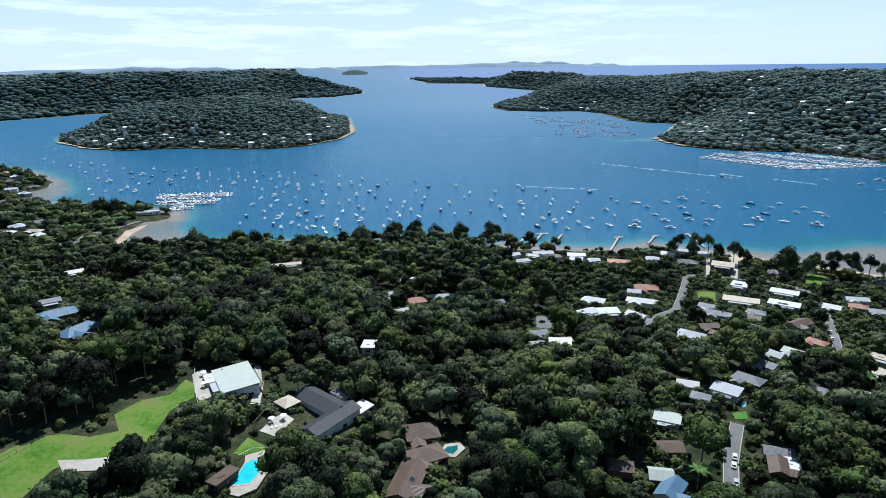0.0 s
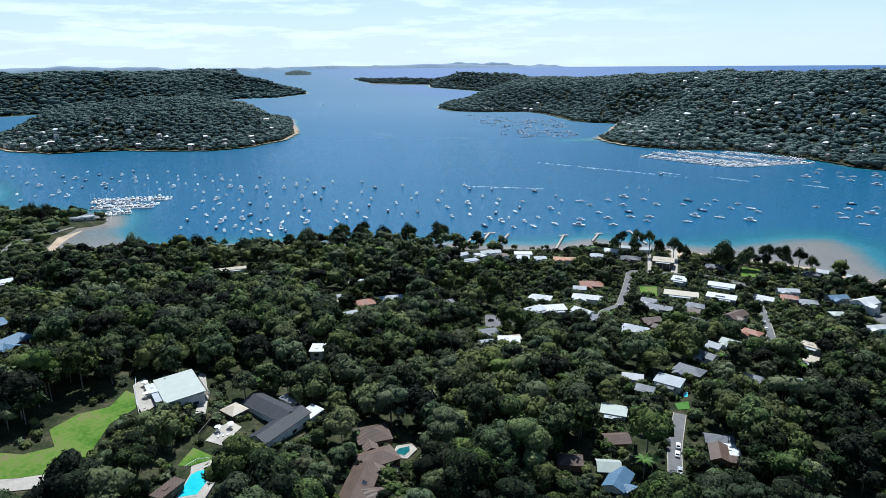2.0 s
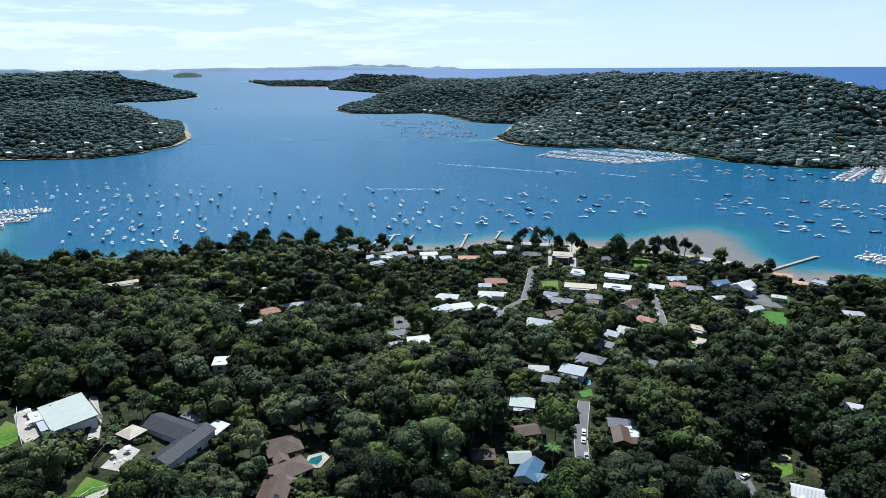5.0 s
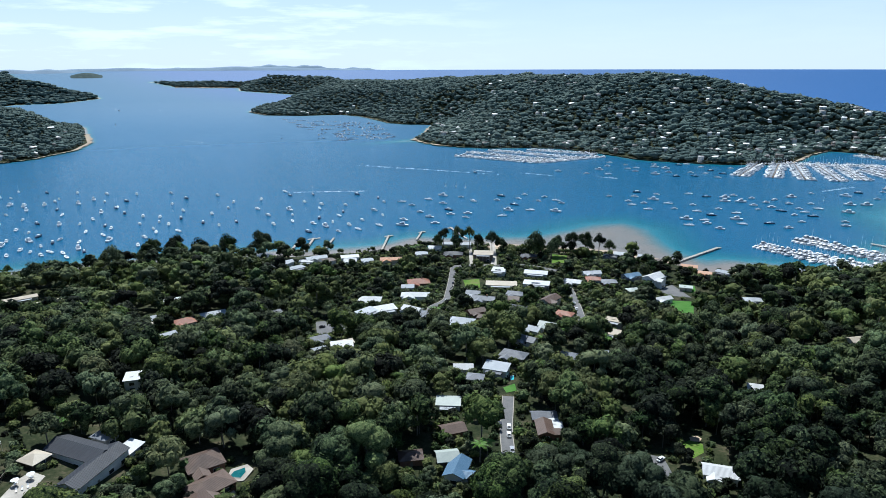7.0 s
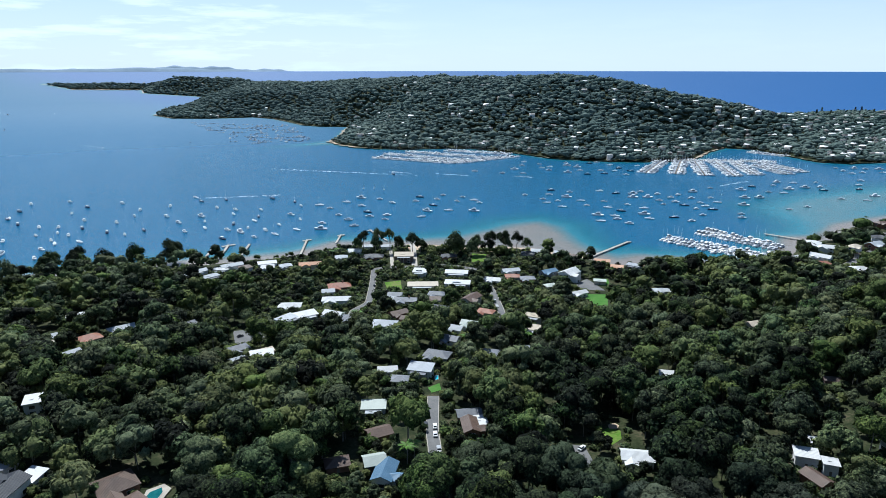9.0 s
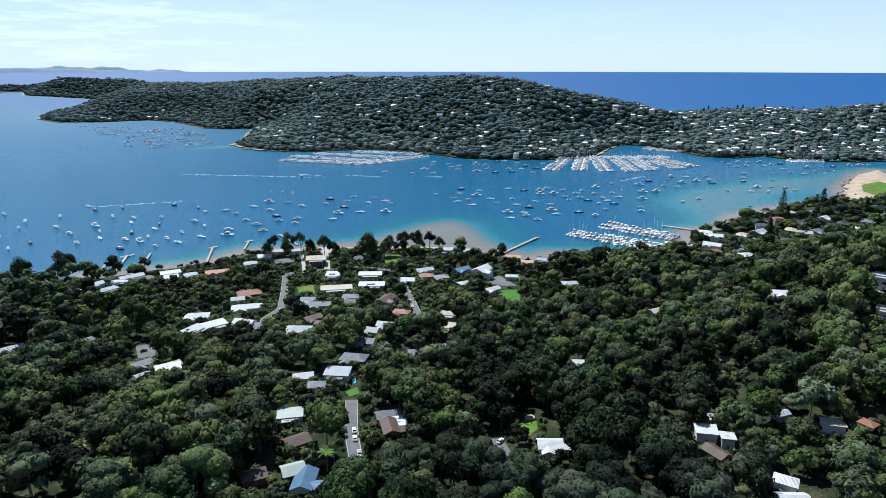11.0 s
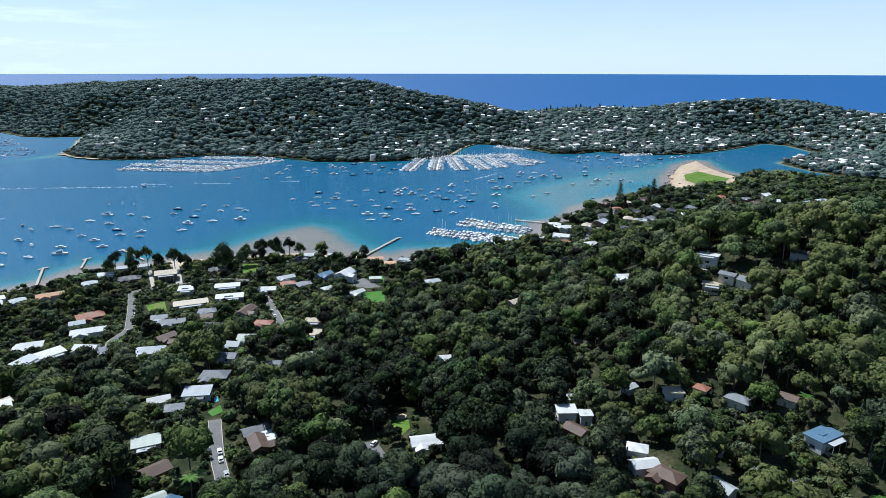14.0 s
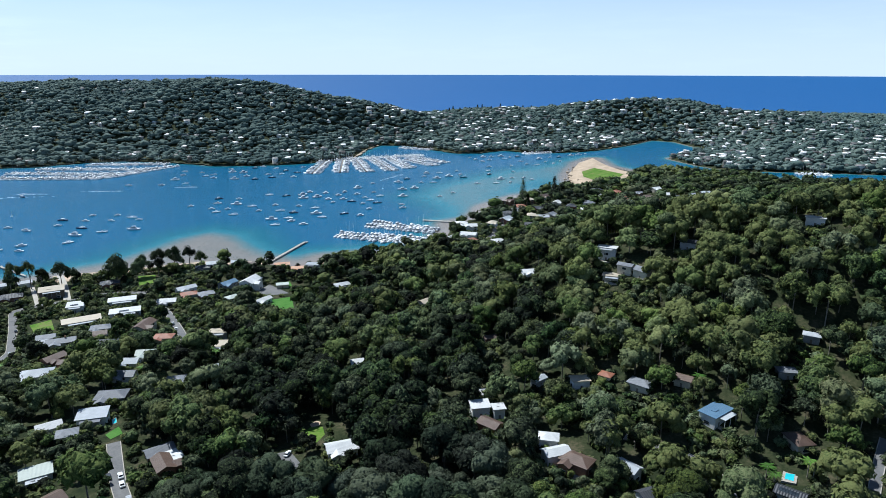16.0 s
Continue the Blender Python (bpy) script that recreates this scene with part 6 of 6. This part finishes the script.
wake((836, 673), (916, 683), 4)


def shore_strip(name, line, width, mat, label, category, seed):
    """A strip of sand or rock between the water and the trees, uneven in width, sloping up from the waterline."""
    rng = np.random.default_rng(seed)
    pts = []
    for (ax, ay), (bx, by) in zip(line, line[1:]):
        k = max(2, int(math.hypot(bx - ax, by - ay) / 9))
        pts += [(ax + (bx - ax) * u / k, ay + (by - ay) * u / k) for u in range(k)]
    pts = np.array(pts + [line[-1]], float)
    way = np.gradient(pts, axis=0)
    side = np.stack([way[:, 1], -way[:, 0]], 1) / np.linalg.norm(way, axis=1)[:, None]
    w = width * rng.uniform(0.4, 1.3, len(pts))
    rows = []
    for across, up in ((-0.5, -0.4), (-0.15, 0.5), (0.5, 1.6), (1.0, 2.2)):
        q = pts + side * (across * w)[:, None] + rng.normal(0, 0.6, pts.shape)
        rows.append(np.stack([q[:, 0], q[:, 1], sea_level(np.hypot(q[:, 0], q[:, 1])) + up], 1))
    me = mesh_from(name, np.concatenate(rows), grid_faces(len(pts), 4), mat, smooth_shade=True)
    tagged(new(name, me), label, category, kind="structure")


shore_strip("beach", [p for p in ISLAND_SHORE[1:9]][::-1], -13, M_SAND, "pale sandy beach along the wooded island", "beach", 2)
shore_strip("rocky_shore", [p for p in ISLAND_SHORE[8:12]][::-1], -12, M_STONE, "sandstone rocks along the island shore", "rocks", 3)
shore_strip("rocky_shore", FAR_SHORE[8:20], 9, M_STONE, "sandstone rocks along the peninsula shore", "rocks", 4)
shore_strip("beach", FAR_SHORE[19:23], 14, M_SAND, "pale sand spit at the wooded point", "beach", 5)
shore_strip("rocky_shore", FAR_SHORE[22:47], 7, M_STONE, "stone seawall and rocks below the far houses", "rocks", 6)
shore_strip("beach", FAR_SHORE[1:3], 22, M_SAND, "distant sandy beach below the houses", "beach", 7)
TREE_RNG = np.random.default_rng(7)


def scatter(points, variants, sizes, turns, tints, name, mat, label, category):
    """One joined mesh of many plants, each a turned and scaled variant."""
    vs, fs, ts, n = [], [], [], 0
    pick = TREE_RNG.integers(0, len(variants), len(points))
    for p, k, s, a, t in zip(points, pick, sizes, turns, tints):
        v, f = variants[k]
        c, q = math.cos(a), math.sin(a)
        w = np.stack([(v[:, 0] * c - v[:, 1] * q) * s[0], (v[:, 0] * q + v[:, 1] * c) * s[0], v[:, 2] * s[1]], 1) + p
        vs.append(w)
        fs.append(f + n)
        ts.append(np.full(len(v), t))
        n += len(v)
    ob = new(name, mesh_from(name, np.concatenate(vs), np.concatenate(fs), mat, np.concatenate(ts), True))
    return tagged(ob, label, category, kind="stuff")


def spots(x0, x1, y0, y1, gap, rng):
    gx, gy = np.meshgrid(np.arange(x0, x1, gap), np.arange(y0, y1, gap * 0.9))
    gx = gx + (np.arange(gx.shape[0]) % 2 * gap / 2)[:, None]
    return gx.ravel() + rng.uniform(-0.58, 0.58, gx.size) * gap, gy.ravel() + rng.uniform(-0.58, 0.58, gx.size) * gap


def plant_near_woods():
    rng = TREE_RNG
    x, y = spots(-620, 800, -120, 720, 9.4, rng)
    z, inland = land(x, y)
    d, b = np.hypot(x, y), np.degrees(np.arctan2(x, y))
    n = shore_distance(NEAR_SHORE, x, y)
    suburb = (b > 10) & (b < 37) & (d > 400) & (n > 0)
    thin = suburb & (rng.random(len(x)) < 0.6)
    ok = ~thin & (n > 7) & (d > 165) & (b > -39) & (b < 96) & (d < 700)
    x, y, z, d, b, n = x[ok], y[ok], z[ok], d[ok], b[ok], n[ok]
    big = rng.random(len(x)) < 0.42
    high = np.where(big, rng.uniform(15, 23, len(x)), rng.uniform(8, 15, len(x))) + 2.0 * rolling(x, y, 40)
    high = high * np.where((b > 10) & (b < 37) & (d > 400), 0.72, 1.0) * np.where(n < 55, 0.8, 1.0) * np.where((b < -28) & (d > 430), 0.62, 1.0)
    allow = np.full(len(x), 99.0)
    for cx, cy, r, h in CLEAR:
        allow = np.where(np.hypot(x - cx, y - cy) < r + high * 0.2, np.minimum(allow, h), allow)
    ok = allow > 2.2
    x, y, z, d, b, high, allow = x[ok], y[ok], z[ok], d[ok], b[ok], high[ok], allow[ok]
    high = np.minimum(high, allow * rng.uniform(0.7, 1.0, len(x)))
    wide = np.clip(high * rng.uniform(0.46, 0.68, len(x)), 1.8, 11.0)
    tint = np.clip(0.5 + 0.34 * rng.standard_normal(len(x)) + 0.15 * rolling(x, y, 60), 0, 1)
    # sheoaks fill the hollow, pale gums the eastern hill
    hollow = smooth((b - 35) / 6) * smooth((68 - b) / 8) * smooth((360 - d) / 60)
    hill = smooth((b - 64) / 8) * smooth((d - 180) / 60)
    tint = np.clip(tint * (1 - 0.55 * hollow) + 0.34 * hill, 0, 1)
    order = np.argsort(d)
    near, mid, rest = order[:290], order[290:2100], order[2100:]
    # the nearest trees stand one by one
    makes = []
    for k in range(13):
        cv, cf = crown(rng, int(rng.integers(15, 24)), 1300, 0.058, sub=2, spread=rng.uniform(0.85, 1.1), tall=rng.uniform(0.8, 1.1))
        tv, tf = trunk(rng, 1.0, 0.03, 4)
        makes.append((mesh_from("crown", cv, cf, M_PALE_GUM if k > 9 else M_SHEOAK if k > 6 else M_LEAF_OB, smooth_shade=True), mesh_from("trunk", tv, tf, M_BARK)))
    airy = []
    for k in range(4):
        cv, cf = crown(rng, 17, 1700, 0.075, spread=1.15, tall=1.2, core=0.5)
        airy.append(mesh_from("crown", cv, cf, M_LEAF_OB))
    beside = [(sx + 8 * math.sin(sx), sy - 5 + 3 * math.cos(sy), sh * 0.72, sw * 0.9) for sx, sy, sh, sw in SHORE_TREES]
    for sx, sy, sh, sw in SHORE_TREES + beside:  # tall open gums along the waterfront
        sw = sw * 1.2
        cm, tm = airy[int(rng.integers(4))], makes[int(rng.integers(7))][1]
        e = new("shore_gum")
        e.matrix_basis = pose(sx, sy, ground_z(sx, sy) - 0.2, 0, 0, rng.uniform(0, 360))
        hang("trunk", tm, e).scale = (sh * 0.85,) * 3
        c = hang("crown", cm, e)
        c.location, c.scale = (0, 0, sh - sw * 1.15), (sw * 0.95, sw * 0.85, sw * 1.2)
        tagged(e, "tall gum with a bare pale trunk on the waterfront", "tree", "tall gums on the waterfront")
    for i in near:
        lot = rng.random()
        cm, tm = makes[int(rng.integers(7, 10)) if lot < 0.12 + 0.7 * hollow[i] else int(rng.integers(10, 13)) if lot > 1 - 0.7 * hill[i] else int(rng.integers(7))]
        e = new("gum_tree")
        e.matrix_basis = pose(x[i], y[i], z[i] - 0.2, 0, 0, rng.uniform(0, 360))
        t, c = new("trunk", tm), new("crown", cm)
        t.parent = c.parent = e
        t.scale = (high[i] * 0.8,) * 3
        c.location, c.scale = (0, 0, high[i] - wide[i] * 1.2), (wide[i], wide[i], wide[i] * 1.25)
        tagged(e, "gum tree with a dark green crown on the wooded slope", "tree", "trees on the near slope")
    for part_of, clumps, leaves, ls in ((mid, 12, 320, 0.095), (rest, 6, 66, 0.16)):
        variants = [crown(rng, clumps, leaves, ls, spread=rng.uniform(0.85, 1.1), tall=rng.uniform(0.8, 1.1)) for _ in range(10)]
        pts = np.stack([x[part_of], y[part_of], z[part_of] + high[part_of] - wide[part_of] * 1.2], 1)
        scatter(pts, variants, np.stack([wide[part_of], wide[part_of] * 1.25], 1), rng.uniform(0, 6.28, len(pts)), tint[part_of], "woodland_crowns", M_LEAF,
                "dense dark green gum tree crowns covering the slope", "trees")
        if part_of is rest:
            continue
        stems = [trunk(rng, 1.0, 0.022, 1) for _ in range(4)]
        pts[:, 2] = z[part_of]
        scatter(pts, stems, np.stack([high[part_of] * 0.8] * 2, 1), rng.uniform(0, 6.28, len(pts)), tint[part_of], "woodland_trunks", M_BARK,
                "pale grey gum trunks under the crowns", "trees")


def plant_shrubs():
    """Garden shrubs and low growth where the tall trees stand back."""
    rng = TREE_RNG
    x, y = spots(-450, 720, -80, 640, 3.3, rng)
    z, inland = land(x, y)
    d, b = np.hypot(x, y), np.degrees(np.arctan2(x, y))
    allow, free = np.full(len(x), 99.0), np.ones(len(x), bool)
    for cx, cy, r, h in CLEAR:
        allow = np.where((np.abs(x - cx) < r + 2) & (np.hypot(x - cx, y - cy) < r + 2), np.minimum(allow, max(h, 2.0)), allow)
    for cx, cy, r in SOLID:
        free &= np.hypot(x - cx, y - cy) > r
    ok = (inland > 9) & (d > 165) & (b > -42) & (b < 98) & free & ((allow < 14) | ((b > 10) & (b < 37) & (d > 400))) & (rng.random(len(x)) < 0.9)
    x, y, z, allow = x[ok], y[ok], z[ok], allow[ok]
    high = np.minimum(rng.uniform(1.6, 5.5, len(x)), allow + 1.5)
    wide = np.clip(high * rng.uniform(0.8, 1.4, len(x)), 1.7, 5.0)
    kinds = [crown(rng, 1, 22, 0.22, spread=0.3, tall=0.9) for _ in range(8)]
    scatter(np.stack([x, y, z - 0.3], 1), kinds, np.stack([wide, high], 1), rng.uniform(0, 6.28, len(x)), np.clip(0.6 + 0.35 * rng.standard_normal(len(x)), 0, 1), "garden_shrubs", M_LEAF,
            "mixed green garden shrubs and understorey", "shrubs")


def plant_far_woods():
    rng = TREE_RNG
    bushy = [crown(rng, 2, 22, 0.25, spread=0.7, tall=0.9) for _ in range(8)]
    plain = [crown(rng, 1, 0, 0.3, spread=0.3, tall=0.9, core=1.2) for _ in range(8)]
    lumps = [crown(rng, 2, 10, 0.24, spread=0.6, tall=0.8, core=1.05) for _ in range(8)]
    for poly, name, box, gap, label, back in (
            (NEAR_SHORE, "shore_woods", (-1400, 1450, -500, 1500), 13, "low dense trees on the shore flats", 1500),
            (FAR_SHORE, "peninsula_woods", (-300, 3100, -650, 4300), 13.3, "dark green wooded peninsula slopes", 4450),
            (ISLAND_SHORE, "island_woods", (-1050, -200, 1450, 2400), 10.5, "dark green trees covering the island", 2450),
            (WEST_SHORE, "western_woods", (-2700, -350, 2200, 4300), 15, "dark green bushland hills across the bay", 4400)):
        x, y = spots(*box, gap, rng)
        z, inland = land(x, y)
        n = shore_distance(poly, x, y)
        d, b = np.hypot(x, y), np.degrees(np.arctan2(x, y))
        ok = (n > 6) & (b > -40) & (b < 97) & (d < back) & (d > (640 if name == "shore_woods" else 900))
        if poly is FAR_SHORE or poly is WEST_SHORE:  # slopes that fall away behind the crests are thinly wooded
            rise = (z + sea_level(d) - EYE_Z) / d
            top = np.full(len(x), -9.0)
            for u in np.linspace(0.45, 0.97, 14):
                zz, _ = land(x * u, y * u)
                top = np.maximum(top, np.where(zz > 0, (zz + sea_level(d * u) - EYE_Z) / (d * u), -9))
            ok &= (rise > top - 0.006) | (rng.random(len(x)) < 0.06)
        for cx, cy, r, h in CLEAR:
            ok &= (np.hypot(x - cx, y - cy) > r) | (h > 5)
        if poly is NEAR_SHORE:  # gardens of the low suburb
            for cx, cy in HAMLET:
                ok &= (np.hypot(x - cx, y - cy) > 24) | (rng.random(len(x)) < 0.75)
                ok &= np.hypot(x - cx, y - cy) > 12
        x, y, z, d = x[ok], y[ok], z[ok], d[ok]
        pts = np.stack([x, y, z + sea_level(d) + 0.5], 1)
        flat = 1.0 if poly is NEAR_SHORE else 0.8
        w = gap * rng.uniform(0.42, 1.08, len(x)) * (1 + 0.12 * rolling(x, y, 70))
        h = w * rng.uniform(0.65, 1.1, len(x)) * flat
        w, h = w * (1.0 if poly is NEAR_SHORE else 1.65 if poly is WEST_SHORE else 1.3), h * (1.0 if poly is NEAR_SHORE else 1.3)
        tint = np.clip(0.5 + 0.13 * rng.standard_normal(len(x)) + 0.16 * rolling(x, y, 110), 0, 1)
        scatter(pts, bushy if poly is NEAR_SHORE else plain if poly is WEST_SHORE else lumps, np.stack([w, h], 1), rng.uniform(0, 6.28, len(x)), tint, name, M_LEAF if poly is NEAR_SHORE else M_HAZY_WOODS, label, "trees")


SHORE_TREES = [(218, 579, 20, 6), (230, 570, 23, 6.5), (240, 567, 22, 5.5), (260, 555, 18, 7), (289, 522, 22, 9), (313, 521, 17, 7), (326, 517, 21, 7), (336, 509, 22, 7),
               (347, 501, 21, 6), (-246, 616, 20, 9), (-189, 614, 18, 8), (-160, 606, 17, 3.5), (-143, 605, 15, 8), (-84, 619, 20, 9), (-51, 643, 21, 9),
               (-31, 646, 21, 9), (-10, 641, 18, 8), (16, 640, 20, 8), (48, 639, 21, 9), (-417, 764, 20, 12), (-402, 768, 18, 10)]

plant_near_woods()
plant_shrubs()
plant_far_woods()
